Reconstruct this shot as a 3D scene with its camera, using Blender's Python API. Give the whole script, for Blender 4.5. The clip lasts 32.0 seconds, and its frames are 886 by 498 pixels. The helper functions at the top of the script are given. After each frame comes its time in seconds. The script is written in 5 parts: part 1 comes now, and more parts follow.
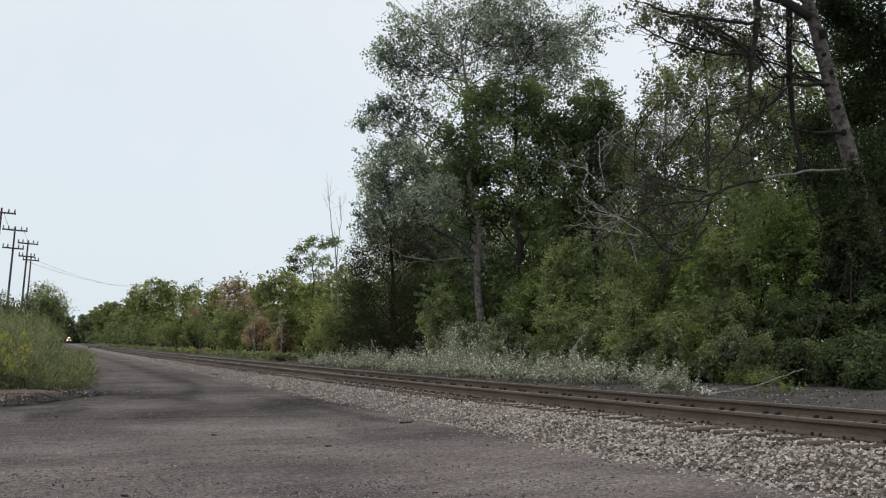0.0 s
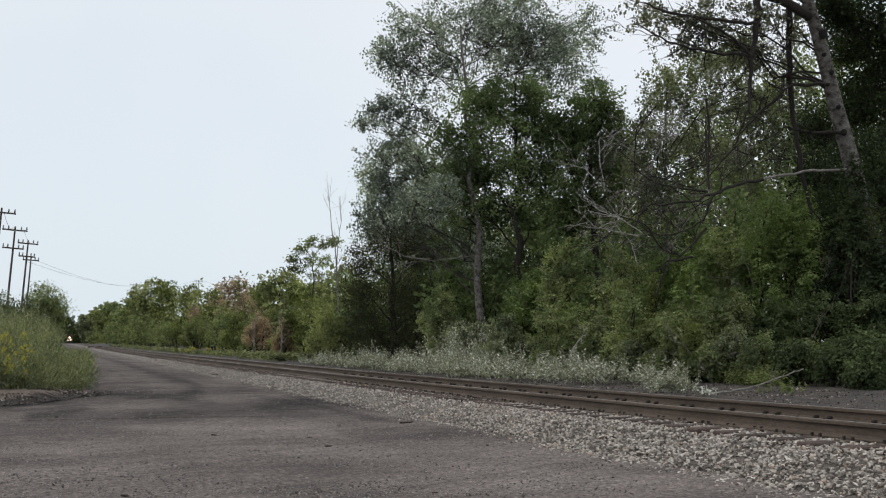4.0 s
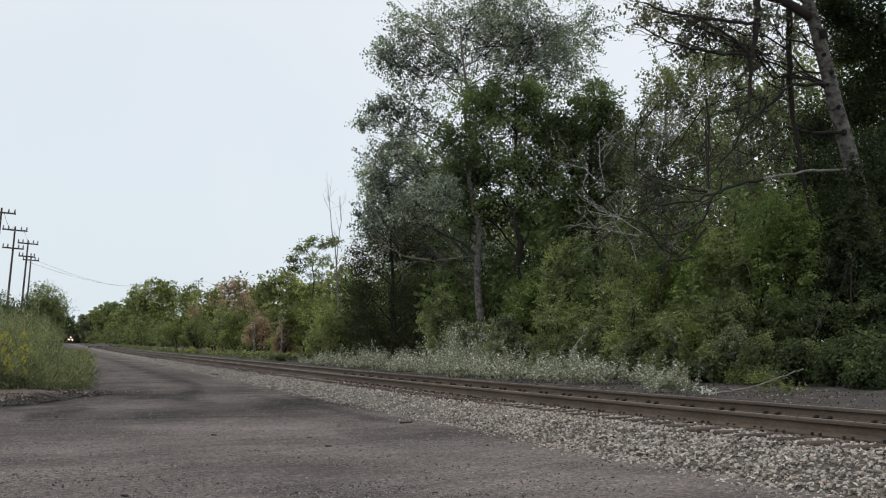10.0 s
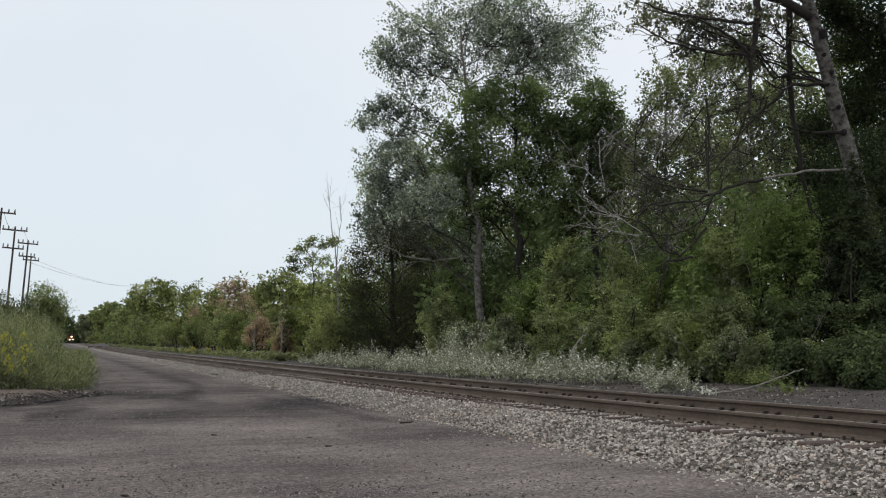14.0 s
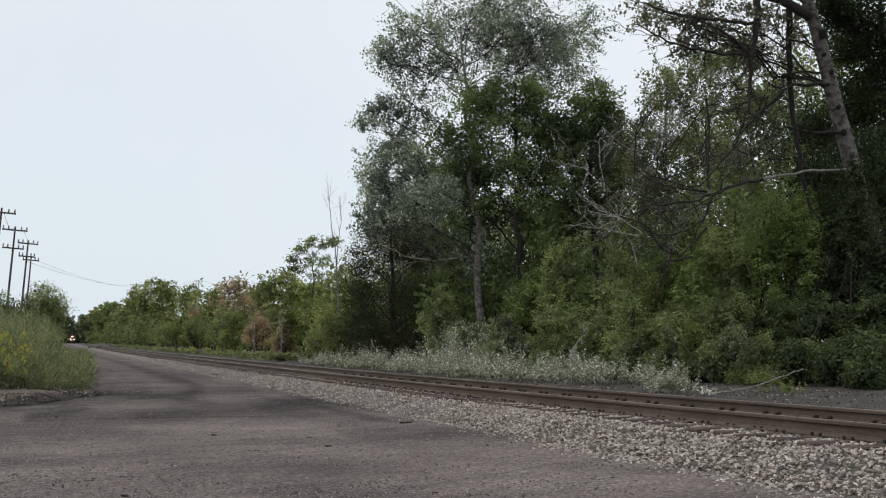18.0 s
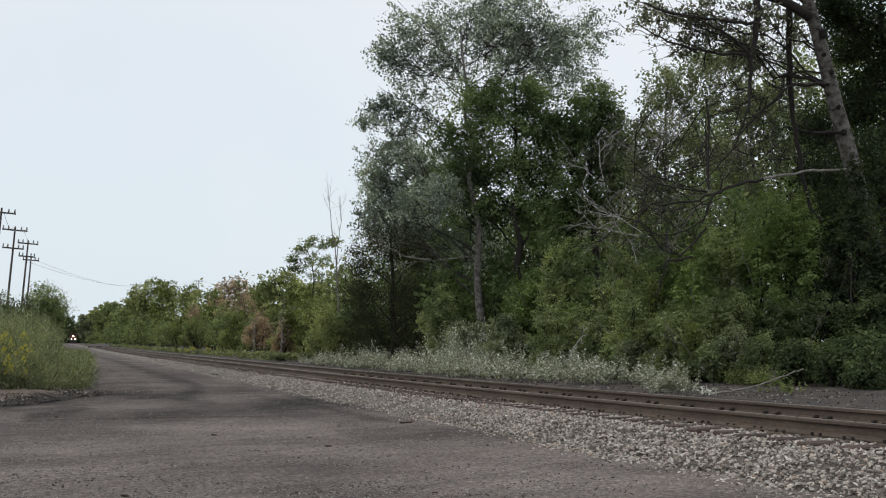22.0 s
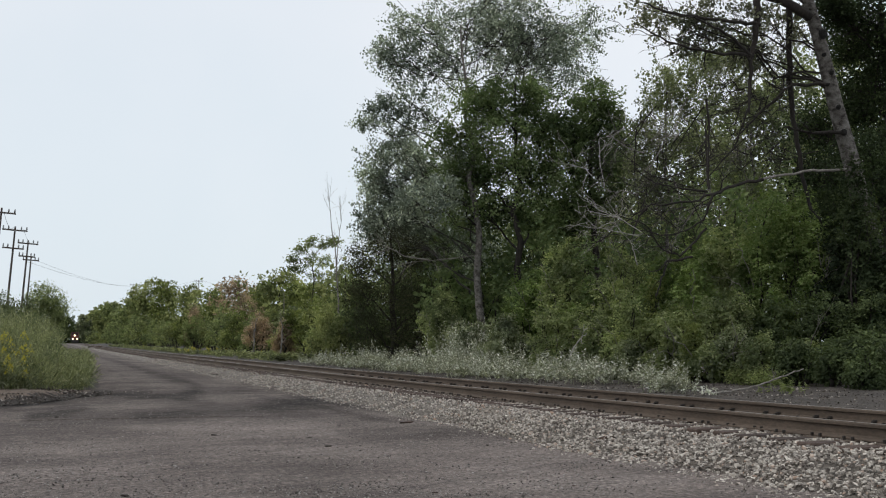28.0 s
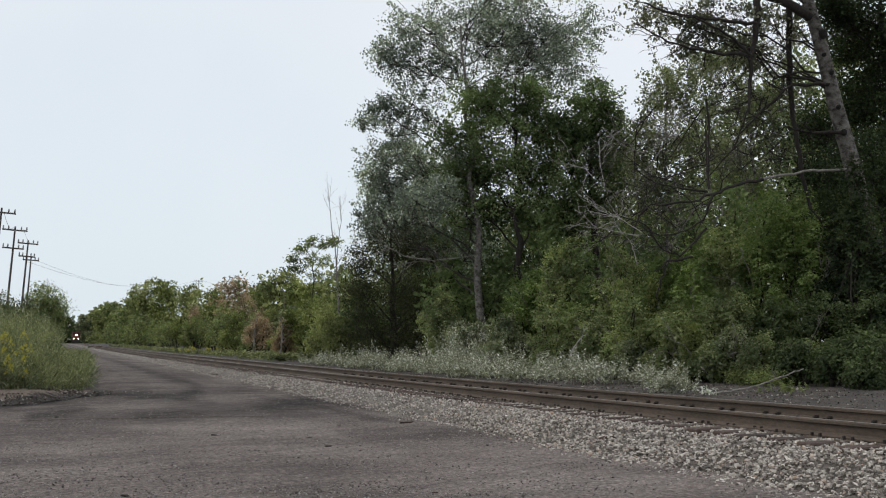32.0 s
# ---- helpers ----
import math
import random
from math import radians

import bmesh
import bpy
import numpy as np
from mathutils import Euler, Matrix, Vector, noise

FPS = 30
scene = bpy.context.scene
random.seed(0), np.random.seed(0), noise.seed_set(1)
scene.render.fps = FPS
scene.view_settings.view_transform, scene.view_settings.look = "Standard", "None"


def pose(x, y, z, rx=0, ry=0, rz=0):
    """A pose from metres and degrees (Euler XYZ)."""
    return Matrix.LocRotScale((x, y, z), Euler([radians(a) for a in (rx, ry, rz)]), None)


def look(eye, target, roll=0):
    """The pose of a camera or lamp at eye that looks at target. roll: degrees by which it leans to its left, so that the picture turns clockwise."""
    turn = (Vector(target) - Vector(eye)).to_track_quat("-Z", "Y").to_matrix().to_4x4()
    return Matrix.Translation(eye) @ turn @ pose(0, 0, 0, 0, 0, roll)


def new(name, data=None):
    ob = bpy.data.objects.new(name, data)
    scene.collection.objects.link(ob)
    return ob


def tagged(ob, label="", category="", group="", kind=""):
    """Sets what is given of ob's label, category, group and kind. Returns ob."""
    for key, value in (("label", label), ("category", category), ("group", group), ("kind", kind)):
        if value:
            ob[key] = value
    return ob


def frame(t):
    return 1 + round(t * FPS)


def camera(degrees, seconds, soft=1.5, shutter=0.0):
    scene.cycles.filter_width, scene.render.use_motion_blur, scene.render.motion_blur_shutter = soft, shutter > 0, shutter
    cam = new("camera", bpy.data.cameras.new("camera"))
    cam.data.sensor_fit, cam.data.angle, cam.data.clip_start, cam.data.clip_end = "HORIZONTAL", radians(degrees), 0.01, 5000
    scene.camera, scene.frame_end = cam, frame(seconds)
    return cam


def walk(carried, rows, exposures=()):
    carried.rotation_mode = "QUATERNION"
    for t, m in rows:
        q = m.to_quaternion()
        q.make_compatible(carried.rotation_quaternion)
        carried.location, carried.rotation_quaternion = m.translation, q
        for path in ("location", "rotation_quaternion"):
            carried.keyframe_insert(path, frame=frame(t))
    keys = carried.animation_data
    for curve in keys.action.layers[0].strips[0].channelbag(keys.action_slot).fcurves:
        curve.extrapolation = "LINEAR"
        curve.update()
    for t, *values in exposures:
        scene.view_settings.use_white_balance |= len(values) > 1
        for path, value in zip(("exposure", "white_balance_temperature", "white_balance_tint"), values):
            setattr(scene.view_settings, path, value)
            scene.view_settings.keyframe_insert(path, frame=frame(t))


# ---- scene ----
# The place: a straight single track along +y, a dirt lot beside it, woods behind it.
# z = 0 is the dirt lot; the rail heads lie about 0.35 to 0.45 m above it.
cam = camera(41.5, 32.0, soft=1.1)
walk(cam, [(0.0, pose(0, 0, 1.15, 94.587, 0, -18.31)), (32.0, pose(0, 0, 1.15, 94.587, 0, -18.31))])

# ---- light: a bright, thinly overcast sky ----
world = bpy.data.worlds.new("sky")
scene.world = world
world.use_nodes = True
wn, wl = world.node_tree.nodes, world.node_tree.links
wn.clear()
sky = wn.new("ShaderNodeTexSky")
sky.sky_type, sky.sun_disc = "NISHITA", False
sky.sun_elevation, sky.sun_rotation = radians(52), radians(75)
sky.air_density, sky.dust_density = 1.0, 3.0
clouds = wn.new("ShaderNodeTexNoise")
clouds.inputs["Scale"].default_value, clouds.inputs["Detail"].default_value = 2.2, 5
ramp = wn.new("ShaderNodeValToRGB")
ramp.color_ramp.elements[0].color, ramp.color_ramp.elements[1].color = (0.80, 0.865, 0.93, 1), (0.89, 0.92, 0.97, 1)
ramp.color_ramp.elements[0].position, ramp.color_ramp.elements[1].position = 0.35, 0.65
wl.new(clouds.outputs["Fac"], ramp.inputs["Fac"])
dim = wn.new("ShaderNodeVectorMath")
dim.operation = "SCALE"
dim.inputs["Scale"].default_value = 0.10
wl.new(sky.outputs["Color"], dim.inputs[0])
veil = wn.new("ShaderNodeMixRGB")
veil.inputs["Fac"].default_value = 0.9
wl.new(dim.outputs[0], veil.inputs["Color1"])
wl.new(ramp.outputs["Color"], veil.inputs["Color2"])
height = wn.new("ShaderNodeSeparateXYZ")
wl.new(wn.new("ShaderNodeTexCoord").outputs["Generated"], height.inputs[0])
low = wn.new("ShaderNodeValToRGB")
low.color_ramp.elements[0].color, low.color_ramp.elements[1].color = (0.955, 0.995, 1.0, 1), (1, 1, 1, 1)
low.color_ramp.elements[1].position = 0.27
wl.new(height.outputs[2], low.inputs["Fac"])
cool = wn.new("ShaderNodeMixRGB")
cool.blend_type = "MULTIPLY"
cool.inputs["Fac"].default_value = 1.0
wl.new(veil.outputs["Color"], cool.inputs["Color1"])
wl.new(low.outputs["Color"], cool.inputs["Color2"])
back = wn.new("ShaderNodeBackground")
back.inputs["Strength"].default_value = 1.0
wl.new(cool.outputs["Color"], back.inputs["Color"])
wl.new(back.outputs["Background"], wn.new("ShaderNodeOutputWorld").inputs["Surface"])
sun = new("sun", bpy.data.lights.new("sun", "SUN"))
sun.data.energy, sun.data.angle, sun.data.color = 0.9, radians(20), (1.0, 0.96, 0.9)
sun.matrix_world = look((-30, 8, 40), (0, 0, 0))


# ---- materials ----
def base_material(name):
    m = bpy.data.materials.new(name)
    m.use_nodes = True
    n = m.node_tree.nodes
    return m, n, m.node_tree.links, n["Principled BSDF"]


def ramp_node(n, stops):
    r = n.new("ShaderNodeValToRGB")
    e = r.color_ramp.elements
    while len(e) < len(stops):
        e.new(0.5)
    for el, (p, c) in zip(e, stops):
        el.position, el.color = p, (*c, 1)
    return r


def noise_node(n, l, vec, scale, detail=4, rough=0.6):
    t = n.new("ShaderNodeTexNoise")
    t.inputs["Scale"].default_value, t.inputs["Detail"].default_value, t.inputs["Roughness"].default_value = scale, detail, rough
    l.new(vec, t.inputs["Vector"])
    return t.outputs["Fac"]


def mix_node(n, l, a, b, fac, kind="MIX"):
    x = n.new("ShaderNodeMixRGB")
    x.blend_type = kind
    for key, v in (("Fac", fac), ("Color1", a), ("Color2", b)):
        if isinstance(v, (int, float)):
            x.inputs[key].default_value = v
        elif isinstance(v, tuple):
            x.inputs[key].default_value = (*v, 1)
        else:
            l.new(v, x.inputs[key])
    return x.outputs["Color"]


def bump_node(n, l, p, height, strength, distance):
    b = n.new("ShaderNodeBump")
    b.inputs["Strength"].default_value, b.inputs["Distance"].default_value = strength, distance
    l.new(height, b.inputs["Height"])
    l.new(b.outputs["Normal"], p.inputs["Normal"])


def surface(name, stops, scale, fine=None, rough=0.85, metal=0.0, bump=0.4, depth=0.01, stretch=(1, 1, 1), vary=0.0):
    """A weathered solid: large patches by the stops, fine grain on top, relief."""
    m, n, l, p = base_material(name)
    co = n.new("ShaderNodeTexCoord").outputs["Object"]
    mp = n.new("ShaderNodeMapping")
    mp.inputs["Scale"].default_value = stretch
    l.new(co, mp.inputs["Vector"])
    co = mp.outputs["Vector"]
    big = noise_node(n, l, co, scale, 5)
    grain = noise_node(n, l, co, fine or scale * 12, 3, 0.7)
    r = ramp_node(n, stops)
    l.new(big, r.inputs["Fac"])
    g = ramp_node(n, [(0.3, (0.62, 0.62, 0.62)), (0.7, (1.3, 1.3, 1.3))])
    l.new(grain, g.inputs["Fac"])
    col = mix_node(n, l, r.outputs["Color"], g.outputs["Color"], 1.0, "MULTIPLY")
    if vary:
        info = n.new("ShaderNodeObjectInfo").outputs["Random"]
        v = ramp_node(n, [(0.0, (1 - vary,) * 3), (1.0, (1 + vary,) * 3)])
        l.new(info, v.inputs["Fac"])
        col = mix_node(n, l, col, v.outputs["Color"], 1.0, "MULTIPLY")
    l.new(col, p.inputs["Base Color"])
    p.inputs["Roughness"].default_value, p.inputs["Metallic"].default_value = rough, metal
    bump_node(n, l, p, grain, bump, depth)
    return m


def island_material(name, stops, rough=0.8, scatter=0.0, patch=0.0, gloss=0.2, relief=0.0, tint=(1.2, 1.25, 0.8)):
    """For many small pieces in one mesh: each takes its own tone; scatter lets light through (leaves)."""
    m, n, l, p = base_material(name)
    geo = n.new("ShaderNodeNewGeometry")
    r = ramp_node(n, stops)
    l.new(geo.outputs["Random Per Island"], r.inputs["Fac"])
    col = r.outputs["Color"]
    if patch:
        # broad noise over the leaves stands in for clump-by-clump light and shade
        big = noise_node(n, l, geo.outputs["Position"], patch, 2)
        g = ramp_node(n, [(0.36, (0.5, 0.54, 0.55)), (0.64, (1.38, 1.39, 1.3))])
        l.new(big, g.inputs["Fac"])
        col = mix_node(n, l, col, g.outputs["Color"], 1.0, "MULTIPLY")
    l.new(col, p.inputs["Base Color"])
    p.inputs["Roughness"].default_value = rough
    p.inputs["Specular IOR Level"].default_value = gloss
    if relief:
        bump_node(n, l, p, noise_node(n, l, geo.outputs["Position"], 60, 3), 0.6, relief)
    if scatter:
        t = n.new("ShaderNodeBsdfTranslucent")
        l.new(mix_node(n, l, col, tint, 1.0, "MULTIPLY"), t.inputs["Color"])
        mix = n.new("ShaderNodeMixShader")
        mix.inputs["Fac"].default_value = scatter
        l.new(p.outputs["BSDF"], mix.inputs[1])
        l.new(t.outputs["BSDF"], mix.inputs[2])
        l.new(mix.outputs["Shader"], n["Material Output"].inputs["Surface"])
    return m


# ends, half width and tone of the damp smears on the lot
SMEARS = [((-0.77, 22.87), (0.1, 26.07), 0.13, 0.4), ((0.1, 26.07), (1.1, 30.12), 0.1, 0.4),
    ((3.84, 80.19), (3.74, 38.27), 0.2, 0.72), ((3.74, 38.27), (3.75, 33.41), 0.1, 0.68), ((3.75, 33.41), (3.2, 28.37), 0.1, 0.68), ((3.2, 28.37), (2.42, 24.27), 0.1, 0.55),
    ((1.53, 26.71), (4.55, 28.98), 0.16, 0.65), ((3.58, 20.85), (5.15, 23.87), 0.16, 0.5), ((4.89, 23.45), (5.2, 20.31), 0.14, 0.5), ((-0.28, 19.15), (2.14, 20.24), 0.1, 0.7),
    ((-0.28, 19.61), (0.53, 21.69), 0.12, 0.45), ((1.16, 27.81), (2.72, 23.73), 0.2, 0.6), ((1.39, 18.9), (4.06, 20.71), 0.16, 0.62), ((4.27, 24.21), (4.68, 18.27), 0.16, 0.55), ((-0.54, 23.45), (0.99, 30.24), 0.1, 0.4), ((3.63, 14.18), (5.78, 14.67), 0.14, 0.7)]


def dirt_material():
    """Dark crushed-asphalt dirt with pale gravel and damp, curved wheel tracks."""
    m, n, l, p = base_material("dirt")
    pos = n.new("ShaderNodeNewGeometry").outputs["Position"]
    big = noise_node(n, l, pos, 0.35, 6)
    r = ramp_node(n, [(0.34, (0.108, 0.091, 0.083)), (0.5, (0.176, 0.149, 0.136)), (0.66, (0.245, 0.211, 0.192))])
    l.new(big, r.inputs["Fac"])
    # wheel tracks swing round the weedy corner, away from the rails
    sep = n.new("ShaderNodeSeparateXYZ")
    l.new(pos, sep.inputs[0])

    def calc(op, *v):
        k = n.new("ShaderNodeMath")
        k.operation = op
        for i, q in enumerate(v):
            if isinstance(q, (int, float)):
                k.inputs[i].default_value = q
            else:
                l.new(q, k.inputs[i])
        return k.outputs[0]

    dx = calc("ADD", sep.outputs[0], 12.0)
    dy = calc("MINIMUM", calc("SUBTRACT", sep.outputs[1], 32.0), 0.0)
    ring = calc("SQRT", calc("ADD", calc("MULTIPLY", dx, dx), calc("MULTIPLY", dy, dy)))
    wob = n.new("ShaderNodeMath")
    wob.operation = "MULTIPLY_ADD"
    wob.inputs[1].default_value = 2.5
    l.new(noise_node(n, l, pos, 0.12, 3), wob.inputs[0])
    l.new(ring, wob.inputs[2])
    comb = n.new("ShaderNodeCombineXYZ")
    l.new(wob.outputs[0], comb.inputs[0])
    bands = noise_node(n, l, comb.outputs[0], 1.9, 7, 0.85)
    br = ramp_node(n, [(0.3, (0.62, 0.62, 0.635)), (0.5, (0.97, 0.97, 0.97)), (0.7, (1.14, 1.13, 1.12))])
    l.new(bands, br.inputs["Fac"])
    col = mix_node(n, l, r.outputs["Color"], br.outputs["Color"], 1.0, "MULTIPLY")
    spots = ramp_node(n, [(0.34, (0.68, 0.67, 0.66)), (0.5, (1, 1, 1)), (0.66, (1.25, 1.23, 1.2))])
    l.new(noise_node(n, l, pos, 3.4, 9, 0.85), spots.inputs["Fac"])
    col = mix_node(n, l, col, spots.outputs["Color"], 1.0, "MULTIPLY")
    worn = ramp_node(n, [(0.26, (0.66, 0.655, 0.65)), (0.36, (0.76, 0.755, 0.75)), (0.46, (1, 1, 1))])
    l.new(calc("MULTIPLY", wob.outputs[0], 0.0192), worn.inputs["Fac"])
    col = mix_node(n, l, col, worn.outputs["Color"], 1.0, "MULTIPLY")
    # a damp rut hugs the corner, a second one swings wider
    hug = calc("SUBTRACT", ring, calc("MULTIPLY", calc("MINIMUM", calc("MAXIMUM", calc("MULTIPLY", calc("SUBTRACT", 32.0, sep.outputs[1]), 0.125), 0.0), 1.0), 0.6))
    for r0, half, tone, line in ((13.4, 0.9, 0.45, hug), (15.5, 0.3, 0.5, ring), (18.9, 0.8, 0.55, ring)):
        off = calc("ABSOLUTE", calc("SUBTRACT", calc("ADD", line, calc("MULTIPLY", noise_node(n, l, pos, 0.9, 7, 0.75), 1.3)), r0 + 0.65))
        near = ramp_node(n, [(0.0, (tone,) * 3), (half, (tone * 0.4 + 0.6,) * 3), (min(1.0, half * 2), (1, 1, 1))])
        l.new(off, near.inputs["Fac"])
        if r0 == 15.5:
            fade = calc("MULTIPLY_ADD", noise_node(n, l, pos, 0.5, 2), 3.0, -0.7)
        elif line is hug:
            fade = calc("MULTIPLY", calc("SUBTRACT", 30.5, sep.outputs[1]), 0.4)
        else:
            fade = calc("MULTIPLY_ADD", noise_node(n, l, pos, 0.35, 2), 6.0, -2.4)
        fr = ramp_node(n, [(0.0, (0, 0, 0)), (1.0, (1, 1, 1))])
        l.new(fade, fr.inputs["Fac"])
        col = mix_node(n, l, col, mix_node(n, l, col, near.outputs["Color"], 1.0, "MULTIPLY"), fr.outputs["Color"])
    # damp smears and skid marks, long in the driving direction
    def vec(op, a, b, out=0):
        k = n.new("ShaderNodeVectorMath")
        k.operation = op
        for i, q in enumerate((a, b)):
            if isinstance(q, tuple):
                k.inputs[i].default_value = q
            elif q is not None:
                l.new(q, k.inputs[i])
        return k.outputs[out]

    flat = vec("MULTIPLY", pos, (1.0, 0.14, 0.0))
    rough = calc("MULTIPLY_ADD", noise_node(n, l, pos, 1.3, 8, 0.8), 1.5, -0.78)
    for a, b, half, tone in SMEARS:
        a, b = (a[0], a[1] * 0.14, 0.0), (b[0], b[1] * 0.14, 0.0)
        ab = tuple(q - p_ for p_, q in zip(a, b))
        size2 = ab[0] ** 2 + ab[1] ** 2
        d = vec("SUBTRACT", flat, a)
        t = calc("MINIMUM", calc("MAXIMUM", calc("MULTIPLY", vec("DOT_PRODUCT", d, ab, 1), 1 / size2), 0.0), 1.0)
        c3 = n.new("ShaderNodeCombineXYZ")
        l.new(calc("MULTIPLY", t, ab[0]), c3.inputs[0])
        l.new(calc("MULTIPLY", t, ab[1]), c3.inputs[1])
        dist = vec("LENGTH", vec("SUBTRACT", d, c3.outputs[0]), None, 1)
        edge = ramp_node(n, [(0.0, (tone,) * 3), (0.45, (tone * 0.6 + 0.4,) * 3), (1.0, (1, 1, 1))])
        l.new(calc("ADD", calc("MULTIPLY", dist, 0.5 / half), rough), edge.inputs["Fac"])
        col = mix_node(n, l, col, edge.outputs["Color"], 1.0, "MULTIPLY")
    grain = noise_node(n, l, pos, 20, 6, 0.8)
    gr = ramp_node(n, [(0.32, (0.36, 0.35, 0.35)), (0.52, (1.0, 1.0, 1.0)), (0.68, (2.2, 2.16, 2.1))])
    l.new(grain, gr.inputs["Fac"])
    col = mix_node(n, l, col, gr.outputs["Color"], 1.0, "MULTIPLY")
    l.new(col, p.inputs["Base Color"])
    p.inputs["Roughness"].default_value = 0.92
    p.inputs["Specular IOR Level"].default_value = 0.15
    bump_node(n, l, p, mix_node(n, l, grain, noise_node(n, l, pos, 5, 5, 0.7), 0.5), 0.9, 0.05)
    return m


def glow(name, color, strength):
    m, n, l, p = base_material(name)
    p.inputs["Base Color"].default_value = (*color, 1)
    p.inputs["Emission Color"].default_value = (*color, 1)
    p.inputs["Emission Strength"].default_value = strength
    return m


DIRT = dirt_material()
SOIL = surface("soil", [(0.3, (0.024, 0.019, 0.015)), (0.5, (0.047, 0.038, 0.031)), (0.7, (0.09, 0.074, 0.062))], 1.7, 22, 0.95, 0, 0.8, 0.03)
BED = surface("ballast_bed", [(0.3, (0.091, 0.078, 0.0663)), (0.7, (0.221, 0.195, 0.166))], 4, 25, 0.95, 0, 1.0, 0.03)
STONE = island_material("ballast_stone", [(0, (0.106, 0.0894, 0.078)), (0.25, (0.256, 0.225, 0.196)), (0.55, (0.442, 0.4, 0.347)), (0.88, (0.636, 0.583, 0.52)), (1, (0.389, 0.276, 0.208))], 0.9, relief=0.006)
LOOSE = surface("loose_stone", [(0.3, (0.257, 0.227, 0.195)), (0.5, (0.402, 0.363, 0.318)), (0.7, (0.564, 0.52, 0.467))], 1.5, 14, 0.9, 0, 0.5, 0.02, vary=0.45)
PEBBLE = island_material("pebble", [(0, (0.05, 0.044, 0.04)), (0.35, (0.11, 0.1, 0.09)), (0.6, (0.21, 0.19, 0.174)), (0.85, (0.28, 0.26, 0.24)), (1, (0.38, 0.36, 0.335))], 0.9)
RUST = surface("rail_rust", [(0.3, (0.063, 0.045, 0.032)), (0.6, (0.103, 0.075, 0.054)), (0.8, (0.145, 0.109, 0.081))], 3, 60, 0.85, 0.1, 0.3, 0.002, (1, 0.25, 1))
HEAD = surface("rail_head", [(0.3, (0.2, 0.17, 0.145)), (0.7, (0.36, 0.33, 0.3))], 2, 80, 0.42, 0.7, 0.1, 0.001, (1, 0.1, 1))
TIEWOOD = surface("tie_wood", [(0.3, (0.035, 0.023, 0.018)), (0.6, (0.075, 0.05, 0.039)), (0.8, (0.125, 0.09, 0.07))], 5, 50, 0.95, 0, 0.8, 0.01, (0.3, 2, 1), 0.3)
BARK = surface("pale_bark", [(0.34, (0.0287, 0.0238, 0.0197)), (0.43, (0.0902, 0.0795, 0.0681)), (0.54, (0.164, 0.15, 0.134)), (0.7, (0.238, 0.221, 0.201))], 5, 26, 0.95, 0, 1.0, 0.03, (1.2, 1.2, 1.6))
KNOT = surface("knot_bark", [(0.3, (0.006, 0.005, 0.004)), (0.7, (0.018, 0.015, 0.012))], 8, 40, 0.95, 0, 0.8, 0.02)
DARKBARK = surface("dark_bark", [(0.3, (0.016, 0.013, 0.0105)), (0.7, (0.042, 0.0345, 0.028))], 5, 30, 0.95, 0, 1.0, 0.02, (1, 1, 0.3))
PALEWOOD = surface("bleached_wood", [(0.3, (0.3, 0.28, 0.25)), (0.7, (0.52, 0.49, 0.45))], 6, 40, 0.9, 0, 0.5, 0.01, (1, 1, 0.4))
DEADWOOD = surface("dead_wood", [(0.3, (0.13, 0.115, 0.10)), (0.7, (0.30, 0.275, 0.245))], 6, 40, 0.95, 0, 0.6, 0.01, (1, 1, 0.4))
POLEWOOD = surface("pole_wood", [(0.3, (0.06, 0.05, 0.043)), (0.7, (0.12, 0.10, 0.088))], 2, 20, 0.95, 0, 0.5, 0.01, (1, 1, 0.1))
IRON = surface("dark_iron", [(0.3, (0.02, 0.016, 0.013)), (0.7, (0.045, 0.036, 0.03))], 20, 80, 0.9, 0.1, 0.3, 0.002)
METAL = surface("grey_metal", [(0.3, (0.2, 0.2, 0.2)), (0.7, (0.32, 0.32, 0.32))], 4, 40, 0.5, 0.6, 0.1, 0.002)
WIRE = surface("wire", [(0.3, (0.05, 0.05, 0.05)), (0.7, (0.08, 0.08, 0.08))], 4, 40, 0.6, 0.2, 0.1, 0.001)
L_SILVER = island_material("cottonwood_leaf", [(0, (0.192, 0.216, 0.168)), (0.5, (0.303, 0.329, 0.269)), (0.85, (0.469, 0.49, 0.424)), (1, (0.827, 0.834, 0.78))], 0.75, 0.5, 0.5, 0.15, tint=(1.05, 1.12, 0.95))
L_GREEN = island_material("green_leaf", [(0, (0.144, 0.173, 0.0821)), (0.6, (0.218, 0.251, 0.122)), (1, (0.345, 0.357, 0.205))], 0.75, 0.48, 0.8, 0.15)
L_LIGHT = island_material("light_green_leaf", [(0, (0.104, 0.153, 0.0491)), (0.6, (0.159, 0.209, 0.0714)), (1, (0.24, 0.278, 0.123))], 0.75, 0.4, 0.8, 0.15)
# green leaf darkened for growth under trees; the shade is in the colour
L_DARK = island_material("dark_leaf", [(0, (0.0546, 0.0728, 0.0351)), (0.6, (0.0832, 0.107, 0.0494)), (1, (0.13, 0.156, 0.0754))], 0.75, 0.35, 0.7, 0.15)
# darkest green: the tree shade on the right is put into this colour
L_SHADE = island_material("painted_shade_leaf", [(0, (0.026, 0.036, 0.018)), (0.6, (0.042, 0.058, 0.029)), (1, (0.075, 0.098, 0.05))], 0.75, 0.3, 0.7, 0.15)
L_CEDAR = island_material("cedar_leaf", [(0, (0.0391, 0.0414, 0.023)), (0.6, (0.0598, 0.0633, 0.0356)), (1, (0.0978, 0.0978, 0.0575))], 0.8, 0.2, 0.7, 0.1)
